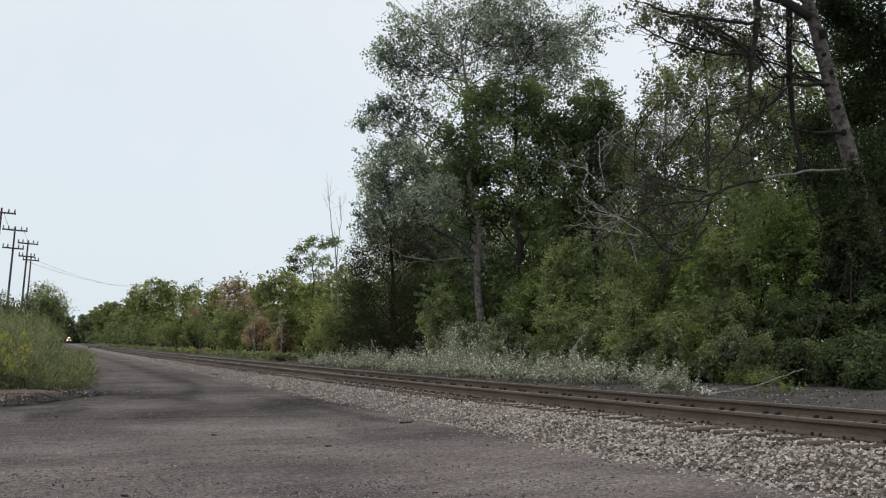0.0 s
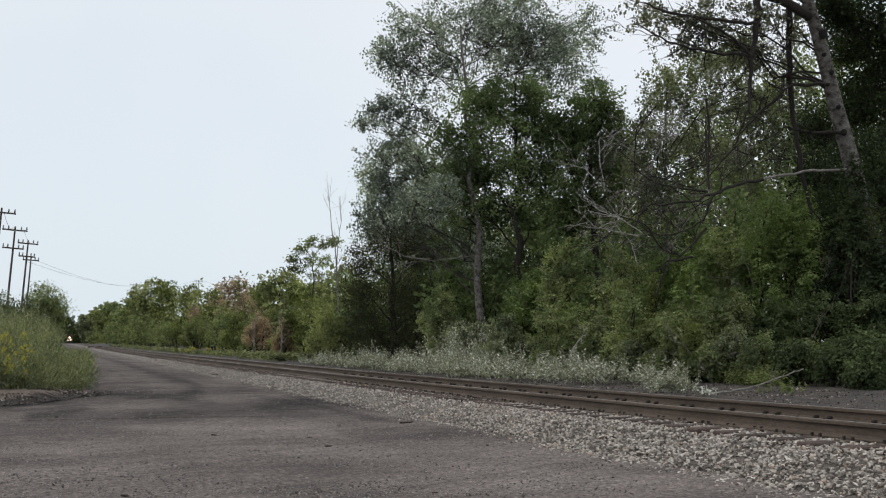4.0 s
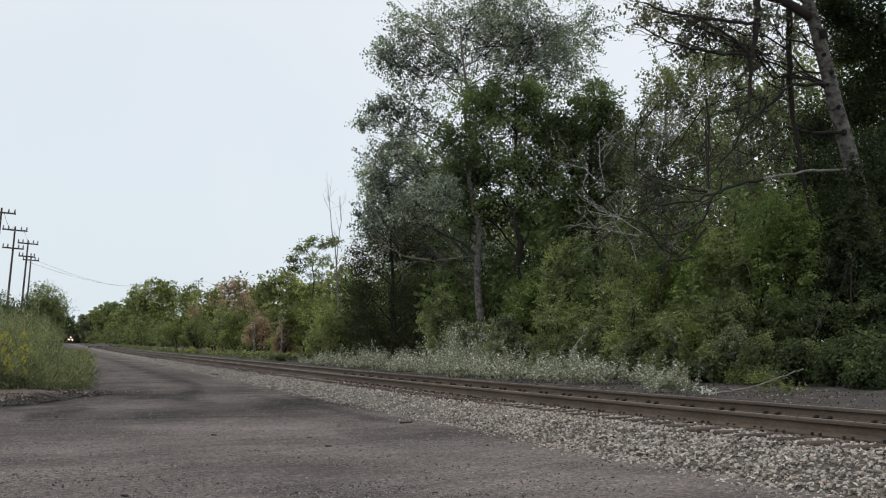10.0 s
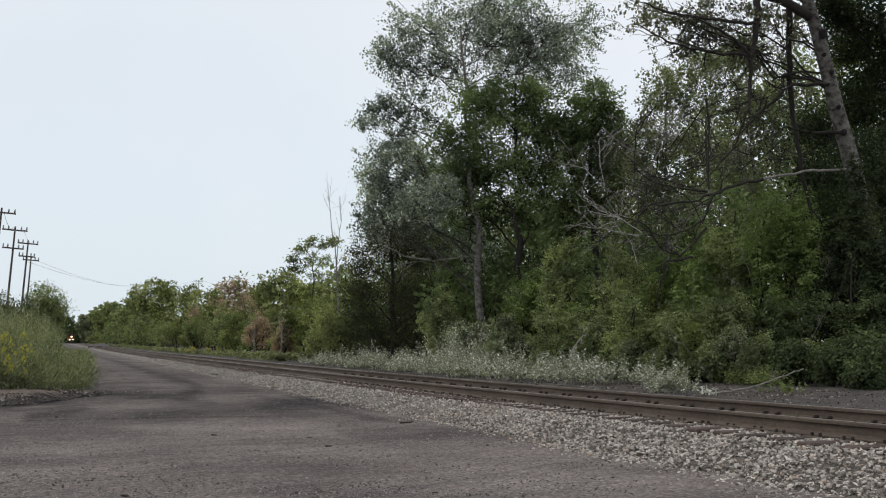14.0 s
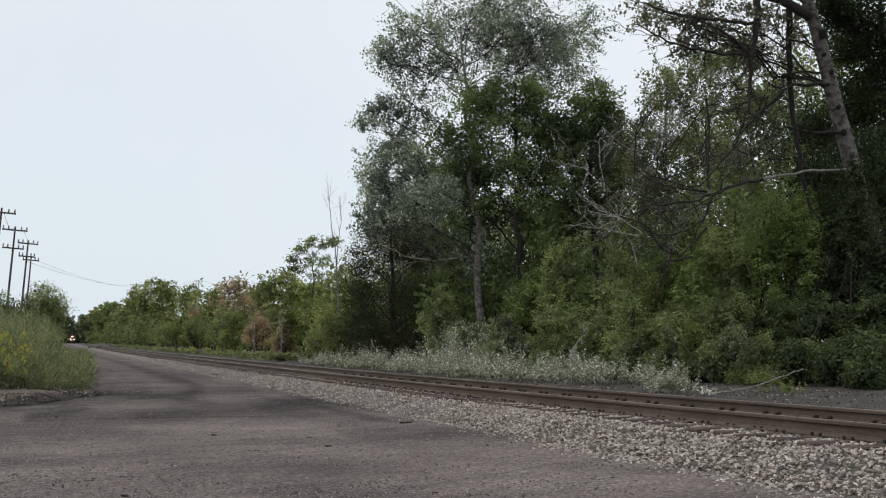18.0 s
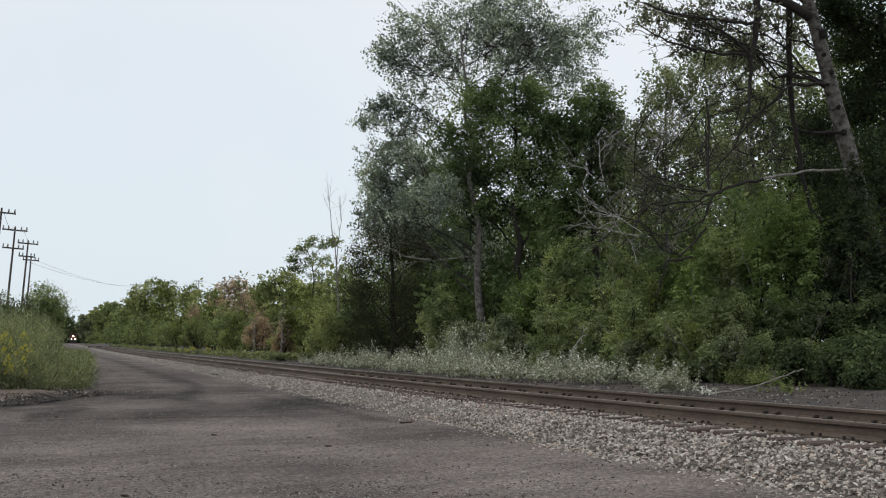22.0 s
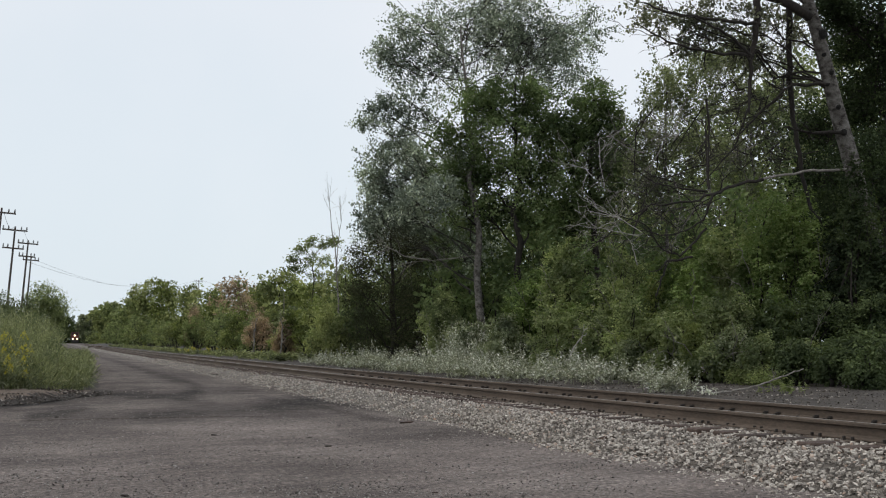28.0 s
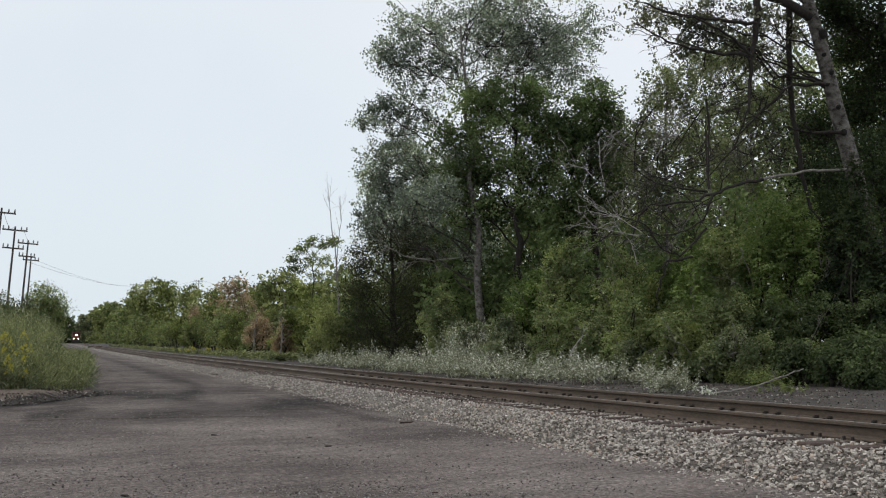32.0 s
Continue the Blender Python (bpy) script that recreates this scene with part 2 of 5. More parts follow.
# yellower leaf, its tone also lightened for haze along the far hedge
L_HEDGE = island_material("hedge_leaf", [(0, (0.159, 0.182, 0.0795)), (0.6, (0.249, 0.265, 0.122)), (1, (0.35, 0.355, 0.175))], 0.8, 0.4, 0.35, 0.1)
L_FAR = island_material("far_leaf", [(0, (0.05, 0.065, 0.03)), (0.6, (0.075, 0.095, 0.045)), (1, (0.11, 0.13, 0.065))], 1.0, 0.3, 0.1, 0.0)
L_MAPLE = island_material("maple_leaf", [(0, (0.108, 0.146, 0.0692)), (0.6, (0.146, 0.189, 0.0897)), (1, (0.209, 0.244, 0.128))], 0.75, 0.42, 0.5, 0.12)
L_GREY = island_material("grey_green_leaf", [(0, (0.123, 0.145, 0.0791)), (0.6, (0.207, 0.226, 0.134)), (1, (0.363, 0.378, 0.27))], 0.75, 0.4, 0.6, 0.15)
L_ASPEN = island_material("aspen_leaf", [(0, (0.13, 0.149, 0.0842)), (0.6, (0.202, 0.223, 0.128)), (1, (0.342, 0.361, 0.248))], 0.75, 0.45, 0.5, 0.15)
L_POPLAR = island_material("poplar_leaf", [(0, (0.09, 0.096, 0.066)), (0.6, (0.155, 0.158, 0.116)), (1, (0.3, 0.3, 0.245))], 0.75, 0.4, 0.6, 0.15)
L_RED = island_material("russet_leaf", [(0, (0.24, 0.175, 0.13)), (0.6, (0.39, 0.28, 0.21)), (1, (0.5, 0.385, 0.3))], 0.75, 0.35, 0.6, 0.15)
L_YELLOW = island_material("yellowing_leaf", [(0, (0.11, 0.13, 0.0462)), (0.6, (0.175, 0.2, 0.0715)), (1, (0.25, 0.265, 0.11))], 0.75, 0.4, 0.6, 0.15)
L_WHITE = island_material("silver_weed_leaf", [(0, (0.15, 0.158, 0.108)), (0.45, (0.31, 0.315, 0.255)), (0.82, (0.54, 0.545, 0.5)), (0.95, (0.95, 0.95, 0.95))], 0.75, 0.35, 0.0, 0.15)
L_WHITEST = island_material("white_weed_leaf", [(0, (0.5, 0.5, 0.46)), (1, (0.95, 0.95, 0.95))], 0.75, 0.3, 0, 0.15)
L_WEED = island_material("weed_leaf", [(0, (0.12, 0.138, 0.07)), (0.6, (0.22, 0.235, 0.13)), (1, (0.4, 0.39, 0.26))], 0.75, 0.36, 1.4, 0.15)
FLOWER = island_material("goldenrod_flower", [(0, (0.36, 0.31, 0.036)), (1, (0.56, 0.5, 0.09))], 0.8, 0.2)

rng = np.random.default_rng(7)


# ---- mesh tools ----
def rise(y):
    """The land climbs gently far down the line."""
    t = np.clip((np.asarray(y, float) - 80) / 400, 0, 1)
    return 0.6 * t * t * (3 - 2 * t)


def head_z(y):
    """Height of the rail heads along the line."""
    return 0.34 + 0.2 * np.exp(-np.maximum(y, -5) / 14) + rise(y)


def mesh_from(name, verts, faces, mats, index=None, smooth=False):
    """verts (n, 3); faces: one array (m, k) or a list of such arrays."""
    me = bpy.data.meshes.new(name)
    faces = faces if isinstance(faces, list) else [faces]
    counts = np.concatenate([np.full(len(f), f.shape[1]) for f in faces])
    loops = np.concatenate([f.ravel() for f in faces]).astype(np.int32)
    me.vertices.add(len(verts))
    me.vertices.foreach_set("co", np.asarray(verts, np.float32).ravel())
    me.loops.add(len(loops))
    me.loops.foreach_set("vertex_index", loops)
    me.polygons.add(len(counts))
    me.polygons.foreach_set("loop_start", np.concatenate([[0], np.cumsum(counts)[:-1]]).astype(np.int32))
    for m in mats if isinstance(mats, (list, tuple)) else [mats]:
        me.materials.append(m)
    if index is not None:
        me.polygons.foreach_set("material_index", np.asarray(index, np.int32))
    me.polygons.foreach_set("use_smooth", np.full(len(counts), smooth))
    me.update(calc_edges=True)
    return me


def put(name, mesh, parent=None, label="", m=None):
    ob = new(name, mesh)
    if parent is not None:
        ob.parent = parent
    if label:
        ob["label"] = label
    if m is not None:
        ob.matrix_basis = m
    return ob


def thing(name, x, y, z, label, category, group="", kind=""):
    ob = new(name)
    ob.empty_display_size = 0.2
    ob.location = (x, y, z)
    return tagged(ob, label, category, group, kind)


class Buf:
    """Gathers tubes, boxes and plates into one mesh."""

    def __init__(self):
        self.v, self.f, self.n = [], [], 0

    def add(self, v, f):
        self.v.append(np.asarray(v, float))
        self.f.append(np.asarray(f, int) + self.n)
        self.n += len(v)

    def tube(self, pts, radii, sides=6):
        pts = np.asarray(pts, float)
        k = len(pts)
        radii = np.broadcast_to(np.asarray(radii, float), (k,))
        tan = np.gradient(pts, axis=0)
        tan /= np.linalg.norm(tan, axis=1, keepdims=True) + 1e-9
        ref = np.array([0, 0, 1.0]) if abs(tan[:, 2]).mean() < 0.8 else np.array([1.0, 0, 0])
        a = np.cross(tan, ref)
        a /= np.linalg.norm(a, axis=1, keepdims=True) + 1e-9
        b = np.cross(tan, a)
        ang = np.arange(sides) * 2 * math.pi / sides
        ring = pts[:, None] + radii[:, None, None] * (np.cos(ang)[None, :, None] * a[:, None] + np.sin(ang)[None, :, None] * b[:, None])
        i = np.arange(k - 1)[:, None] * sides
        j = np.arange(sides)[None]
        j2 = (j + 1) % sides
        self.add(ring.reshape(-1, 3), np.stack([i + j, i + j2, i + sides + j2, i + sides + j], -1).reshape(-1, 4))
        if sides == 4:
            self.f.append(np.array([[self.n - 4, self.n - 3, self.n - 2, self.n - 1]]))

    def box(self, c, s, turn=None):
        q = np.array([[x, y, z] for x in (-0.5, 0.5) for y in (-0.5, 0.5) for z in (-0.5, 0.5)]) * np.asarray(s)
        if turn is not None:
            q = q @ np.array(turn.to_3x3()).T
        self.add(q + np.asarray(c), [[0, 1, 3, 2], [4, 6, 7, 5], [0, 4, 5, 1], [2, 3, 7, 6], [0, 2, 6, 4], [1, 5, 7, 3]])

    def mesh(self, name, mat, smooth=True):
        return mesh_from(name, np.concatenate(self.v), np.concatenate(self.f), mat, None, smooth)


def bevel_box(name, size, mat, bevel=0.02):
    bm = bmesh.new()
    bmesh.ops.create_cube(bm, size=1)
    bmesh.ops.scale(bm, vec=size, verts=bm.verts)
    bmesh.ops.bevel(bm, geom=bm.edges[:], offset=bevel, segments=1, affect="EDGES")
    me = bpy.data.meshes.new(name)
    bm.to_mesh(me)
    bm.free()
    me.materials.append(mat)
    return me


def wander(a, b, bend, k=6, droop=0.0):
    """A crooked line from a to b."""
    a, b = np.asarray(a, float), np.asarray(b, float)
    t = np.linspace(0, 1, k)[:, None]
    off = rng.normal(0, bend, (k, 3)) * np.sin(t * math.pi)
    p = a + (b - a) * t + off * np.linalg.norm(b - a)
    p[:, 2] += droop * np.sin(t[:, 0] * math.pi)
    return p


def leaf_arrays(c, size, wide=0.6, up=0.7, hang=0.0, out=None):
    """A folded four-cornered blade at each centre, mostly facing the sky or outwards; hang lets the tips point down."""
    n = len(c)
    nrm = rng.normal(0, 0.8 if out is None else 0.5, (n, 3))
    nrm[:, 2] += up * (1 - hang)
    if out is not None:
        nrm += out
    nrm /= np.linalg.norm(nrm, axis=1, keepdims=True)
    d = rng.normal(0, 1, (n, 3))
    d[:, 2] -= 0.4 + 2.0 * hang
    d -= nrm * (d * nrm).sum(1, keepdims=True)
    d /= np.linalg.norm(d, axis=1, keepdims=True) + 1e-9
    u = np.cross(d, nrm)
    s = size * rng.uniform(0.6, 1.35, (n, 1))
    fold = nrm * s * rng.uniform(-0.05, 0.2, (n, 1))
    v = np.stack([c - d * s * 0.5, c + u * s * wide * 0.5 + fold, c + d * s * 0.5, c - u * s * wide * 0.5 + fold], 1)
    return v.reshape(-1, 3)


def leaf_mesh(name, c, size, mat, wide=0.6, up=0.7, hang=0.0, out=None):
    v = leaf_arrays(c, size, wide, up, hang, out)
    return mesh_from(name, v, np.arange(len(v)).reshape(-1, 4), mat)


def clump_points(mass, subs, per, spread, shell=0.0):
    """Leaf places in tufts through an uneven mass (x, y, z, radius, half height); returns tuft centres and leaves."""
    x, y, z, r, h = mass
    d = rng.normal(0, 1, (subs, 3))
    d /= np.linalg.norm(d, axis=1, keepdims=True)
    if shell:
        d *= rng.uniform(shell, 1.12, (subs, 1))
        spread = spread * 0.72
    else:
        d *= rng.uniform(0.1, 1, (subs, 1)) ** 0.5 * rng.uniform(0.75, 1.3, (subs, 1))
    tuft = np.array([x, y, z]) + d * np.array([r, r, h])
    s = spread * rng.uniform(0.6, 1.4, (subs, 1, 1))
    leaves = tuft[:, None] + np.clip(rng.normal(0, 1, (subs, per, 3)), -1.9, 1.9) * s * np.array([1, 1, 0.65])
    return tuft, leaves.reshape(-1, 3)


# ---- ground ----
def spaced(lo, hi, fine_lo, fine_hi, step, grow=1.25):
    out = list(np.arange(fine_lo, fine_hi, step))
    d, v = step, fine_hi
    while v < hi:
        out.append(v)
        d *= grow
        v += d
    out.append(hi)
    d, v = step * grow, fine_lo - step
    while v > lo:
        out.insert(0, v)
        d *= grow
        v -= d
    out.insert(0, lo)
    return np.array(out)


def bumps(x, y, s, seed=0.0):
    """Smooth unevenness made of sines."""
    return (np.sin(x * s + seed) * np.cos(y * s * 1.3 + seed * 2) + 0.6 * np.sin(x * s * 2.3 + y * s * 1.7 + seed) + 0.4 * np.sin(y * s * 3.1 - x * s * 2.9 + seed * 3)) / 2


def grid_mesh(name, X, Y, Z, mat):
    ny, nx = X.shape
    i = np.arange(ny - 1)[:, None] * nx + np.arange(nx - 1)[None]
    f = np.stack([i, i + 1, i + nx + 1, i + nx], -1).reshape(-1, 4)
    return mesh_from(name, np.stack([X, Y, Z], -1).reshape(-1, 3), f, mat, None, True)


def ground_z(x, y):
    x, y = np.asarray(x, float), np.asarray(y, float)
    right = 0.23 * np.clip((x - 8.8) / 0.7, 0, 1) + 0.1 * np.clip((x - 12) / 6, 0, 1)
    left = 0.2 * np.clip((12.5 + 0.6 * np.clip((32 - y) / 8, 0, 1) - np.hypot(x + 12.0, np.minimum(y - 32, 0))) / 0.45, 0, 1) * (y > 10)
    return right + left - 0.05 + rise(y) + 0.03 * bumps(x, y, 1.1) * ((x > 9) | (y > 26))


gx = spaced(-2500, 2500, -4, 22, 0.25)
gy = spaced(-400, 4000, 6, 50, 0.3)
X, Y = np.meshgrid(gx, gy)
tagged(new("ground", grid_mesh("ground", X, Y, ground_z(X, Y), SOIL)), "dark bare soil under weeds and trees", "ground", kind="structure")


# dirt lot and lane: wide beside the camera, narrow past the weedy corner
def corner(x, y):
    """Distance from the middle of the weedy corner's bend; the lane keeps beyond 12.9."""
    return np.hypot(np.asarray(x, float) + 12.0, np.minimum(np.asarray(y, float) - 32.0, 0))


def lot_left(y):
    d = (12.9 + 0.6 * np.clip((32.0 - y) / 8, 0, 1)) ** 2 - np.minimum(np.asarray(y, float) - 32.0, 0) ** 2
    return np.where(d > 0, -12.0 + np.sqrt(np.maximum(d, 0)) + 0.12 * np.sin(y * 2.1) + 0.1 * np.sin(y * 0.7), -60.0)


ly = np.concatenate([np.arange(-14, 19, 0.35), np.arange(19.12, 60, 0.25), np.arange(60, 420, 3.0)])
lu = np.linspace(0, 1, 60)
left = lot_left(ly)
U, V = np.meshgrid(lu, ly)
LX = left[:, None] * (1 - U ** 0.5) + 5.6 * U ** 0.5
rut = np.exp(-((corner(LX, V) - 13.3 - 0.6 * np.clip((32 - V) / 8, 0, 1)) / 0.22) ** 2) * np.clip((30 - V) / 3, 0, 1) * 0.06
LZ = rise(V) + 0.018 * bumps(LX, V, 0.7, 1.0) + 0.008 * bumps(LX, V, 2.9, 2.0) - rut
LZ[:, 0] -= 0.1
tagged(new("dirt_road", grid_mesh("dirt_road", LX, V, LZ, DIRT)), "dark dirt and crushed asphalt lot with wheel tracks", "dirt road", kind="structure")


# the low bank round the weedy corner: a damp, dark, crumbling face and a littered top
DAMP = surface("damp_soil", [(0.3, (0.02, 0.016, 0.013)), (0.7, (0.06, 0.048, 0.04))], 9, 45, 0.9, 0, 1.0, 0.03)
LITTER = surface("dry_litter", [(0.3, (0.0778, 0.057, 0.0436)), (0.5, (0.138, 0.106, 0.0829)), (0.7, (0.233, 0.182, 0.144))], 5, 30, 0.95, 0, 1.0, 0.03)
ka = np.concatenate([np.linspace(-1.15, -0.2, 260)])
cross = [(0.3, -0.03, 0), (0.2, 0.02, 0), (0.1, 0.07, 0), (-0.02, 0.12, 0), (-0.12, 0.145, 1), (-0.35, 0.175, 1), (-0.9, 0.19, 1), (-1.6, 0.2, 1), (-2.2, 0.12, 1)]
kv = []
for a in ka:
    yy = 32 + 13.3 * math.sin(a)
    rr = 12.95 + 0.6 * min(1.0, max(0.0, (32 - yy) / 8)) + 0.07 * math.sin(a * 37) + 0.05 * math.sin(a * 91)
    fade = min(1.0, max(0.05, (-0.2 - a) / 0.22)) * (0.85 + 0.25 * math.sin(a * 23 + 1))
    for dr, h, _ in cross:
        jig = 0.03 * noise.noise(Vector((a * 60, dr * 5, 0))) + 0.02 * noise.noise(Vector((a * 170, dr * 11, 3)))
        kv.append((-12.0 + (rr + dr + jig) * math.cos(a), 32 + (rr + dr + jig) * math.sin(a), h * fade + jig))
nc = len(cross)
kf, ki = [], []
for i in range(len(ka) - 1):
    for j in range(nc - 1):
        kf.append((i * nc + j, (i + 1) * nc + j, (i + 1) * nc + j + 1, i * nc + j + 1))
        ki.append(0 if j < 2 or (j == 2 and i % 5 < 3) else 1)
tagged(new("dirt_bank", mesh_from("dirt_bank", np.array(kv), np.array(kf), [DAMP, LITTER], ki)), "low crumbling dirt bank with dry litter on top", "dirt bank", kind="structure")


def scatter_stones(name, pts, size, mat, label, category, flat=0.7, small=False):
    """Many broken stones, one mesh."""
    block = np.array([(x, y, z) for x in (-1, 1) for y in (-1, 1) for z in (-1, 1)]) * 0.62
    gem = np.array([(1, 0, 0), (-1, 0, 0), (0, 1, 0), (0, -1, 0), (0, 0, 1), (0, 0, -1)], float)
    if small:
        base, tri = gem, np.array([(0, 2, 4), (2, 1, 4), (1, 3, 4), (3, 0, 4), (2, 0, 5), (1, 2, 5), (3, 1, 5), (0, 3, 5)])
    else:
        base, tri = block, np.array([(0, 1, 3), (0, 3, 2), (4, 6, 7), (4, 7, 5), (0, 4, 5), (0, 5, 1), (2, 3, 7), (2, 7, 6), (0, 2, 6), (0, 6, 4), (1, 5, 7), (1, 7, 3)])
    n, k = len(pts), len(base)
    shape = base[None] * rng.uniform(0.5, 1.25, (n, k, 1)) * rng.uniform([0.75, 0.5, 0.4], [1.35, 1.0, flat + 0.2], (n, 3))[:, None] + rng.normal(0, 0.12, (n, k, 3))
    a = rng.uniform(0, 2 * math.pi, n)
    t = rng.normal(0, 0.6, n)
    ca, sa, ct, st = np.cos(a), np.sin(a), np.cos(t), np.sin(t)
    rot = np.stack([np.stack([ca, -sa * ct, sa * st], -1), np.stack([sa, ca * ct, -ca * st], -1), np.stack([0 * a, st, ct], -1)], 1)
    v = np.einsum("nij,nkj->nki", rot, shape) * (size * rng.uniform(0.5, 1.3, n))[:, None, None] * 0.5 + pts[:, None]
    f = tri[None] + k * np.arange(n)[:, None, None]
    return tagged(new(name, mesh_from(name, v.reshape(-1, 3), f.reshape(-1, 3), mat)), label, category, kind="stuff")


CRUMB = island_material("soil_crumb", [(0, (0.02, 0.016, 0.013)), (0.5, (0.055, 0.045, 0.037)), (0.8, (0.13, 0.112, 0.094)), (0.93, (0.42, 0.375, 0.33))], 0.95)
n = 2800
ca = rng.uniform(-1.0, -0.2, n)
cd = rng.normal(-0.25, 0.42, n)
cr = 12.95 + 0.6 * np.clip(-13.3 * np.sin(ca) / 8, 0, 1)
cx, cy = -12 + (cr + cd) * np.cos(ca), 32 + (cr + cd) * np.sin(ca)
cz = np.interp(cd, [-1, -0.12, 0.12, 0.5], [0.19, 0.145, 0.07, 0.0]) * np.clip((-0.2 - ca) / 0.22, 0.05, 1)
scatter_stones("soil_crumbs", np.stack([cx, cy, cz], -1), 0.045, CRUMB, "crumbled earth and dry litter along the bank", "soil", small=True)

# ---- track ----
NEAR, FAR, MID = 6.8, 8.3, 7.55
TIE, TIE0 = 0.4985, 0.33  # spacing, and where the first one lies


def bed_z(x, y):
    """Top of the ballast."""
    h = head_z(y)
    near = np.clip((x - 5.25 - 0.3 * np.clip((14 - y) / 5, 0, 1) - 0.12 * np.sin(y * 1.3) - 0.08 * np.sin(y * 3.7)) / 0.75, 0, 1)
    far = np.clip((9.75 - x) / 0.6, 0, 1)
    top = h - 0.205 + 0.024 * np.clip((x - 6.3) / 0.25, 0, 1)
    return np.where(x < MID, -0.03 + rise(y) + (top - rise(y) + 0.03) * near ** 0.8, 0.16 + rise(y) + (top - 0.16 - rise(y)) * far)


bx = np.linspace(5.0, 9.9, 40)
by = np.concatenate([np.arange(-20, 60, 0.3), np.arange(60, 780, 4.0)])
BX, BY = np.meshgrid(bx, by)
BZ = bed_z(BX, BY) + 0.012 * bumps(BX, BY, 6.0) - 0.012
ballast = tagged(new("ballast_bed", grid_mesh("ballast_bed", BX, BY, BZ, BED)), "grey crushed stone bed under the railway", "ballast", kind="structure")


def stone_field(n, x0, x1, y0, y1, lift):
    x, y = rng.uniform(x0, x1, n), rng.uniform(y0, y1, n)
    off = np.abs(((y - TIE0) / TIE + 0.5) % 1 - 0.5)
    on_tie = (off < 0.25) & (x > 6.22) & (x < 8.9)
    keep = ~on_tie | (rng.uniform(0, 1, n) < np.where(x < 6.7, 0.05 + 0.22 * (np.sin(np.round((y - TIE0) / TIE) * 2.3) > 0.3) + 0.5 * (x < 6.36), 0.15))
    x, y = x[keep], y[keep]
    return np.stack([x, y, bed_z(x, y) + lift * (1 - 0.5 * np.clip((x - 6.15) / 0.2, 0, 1)) * rng.uniform(0, 1, len(x))], -1)


stones = np.concatenate([stone_field(16500, 5.22, 6.78, 6.4, 17, 0.04), stone_field(8000, 5.22, 6.8, 17, 36, 0.04), stone_field(5600, 5.15, 6.9, 36, 75, 0.05), stone_field(2400, 5.15, 6.9, 75, 190, 0.06), stone_field(1200, 6.8, 9.6, 6, 30, 0.01)])
scatter_stones("ballast_stones", stones, 0.039, STONE, "pale grey crushed stones heaped beside the rails", "ballast stones")


def lot_z(x, y):
    return rise(y) + 0.018 * bumps(x, y, 0.7, 1.0) + 0.008 * bumps(x, y, 2.9, 2.0)


n = 36000
pr = 7 + 24 * rng.uniform(0, 1, n) ** 1.8
pa = np.radians(rng.uniform(-6, 44, n))
px, py = pr * np.sin(pa), pr * np.cos(pa)
ok = (px < 5.3) & (corner(px, py) > 13.6) & (bumps(px, py, 1.4, 5.0) + rng.uniform(-0.7, 0.7, n) > -0.1)
px, py = px[ok], py[ok]
for x, y, wide, k in ((2.2, 9.2, 0.35, 420), (0.55, 9.0, 0.45, 380), (3.75, 8.6, 0.4, 260), (-0.1, 10.4, 0.5, 220)):
    px = np.concatenate([px, rng.normal(x, wide, k)])
    py = np.concatenate([py, rng.normal(y, wide * 0.7, k)])
pebbles = np.stack([px, py, lot_z(px, py) + 0.002], -1)
scatter_stones("gravel", pebbles, 0.021, PEBBLE, "loose grey pebbles strewn over the dirt lot", "gravel", small=True)
strays = np.stack([5.32 - np.abs(rng.normal(0, 0.17, 700)), rng.uniform(6, 45, 700), np.zeros(700)], -1)
strays[:, 2] = lot_z(strays[:, 0], strays[:, 1]) + 0.008
scatter_stones("stray_stones", strays, 0.034, STONE, "ballast stones strayed onto the dirt", "stones")
sx, sy = rng.uniform(9.4, 18, 7500), 8 + 36 * rng.uniform(0, 1, 7500) ** 1.5
scatter_stones("cinder_gravel", np.stack([sx, sy, ground_z(sx, sy)], -1), 0.035, CRUMB, "dark cinders and small stones behind the track", "gravel", small=True)

# the stones nearest the road, one by one
loose = []
for k in range(6):
    bm = bmesh.new()
    bmesh.ops.create_icosphere(bm, subdivisions=1, radius=0.5)
    for v in bm.verts:
        v.co *= 1 + 0.5 * noise.noise(v.co * 1.7 + Vector((k * 7.3, 0, 0)))
        v.co.z *= 0.7
    me = bpy.data.meshes.new("stone")
    bm.to_mesh(me)
    bm.free()
    me.materials.append(LOOSE)
    loose.append(me)
for i in range(300):
    x, y = rng.uniform(5.35, 6.2), 6.9 + 4.6 * rng.uniform(0, 1) ** 1.2
    d = rng.uniform(0.03, 0.06)
    put("stone", loose[i % 6], ballast, m=pose(x, y, float(bed_z(x, y)) + 0.02, rng.uniform(-30, 30), rng.uniform(-30, 30), rng.uniform(0, 360)) @ Matrix.Diagonal((d * 1.3, d, d, 1)))

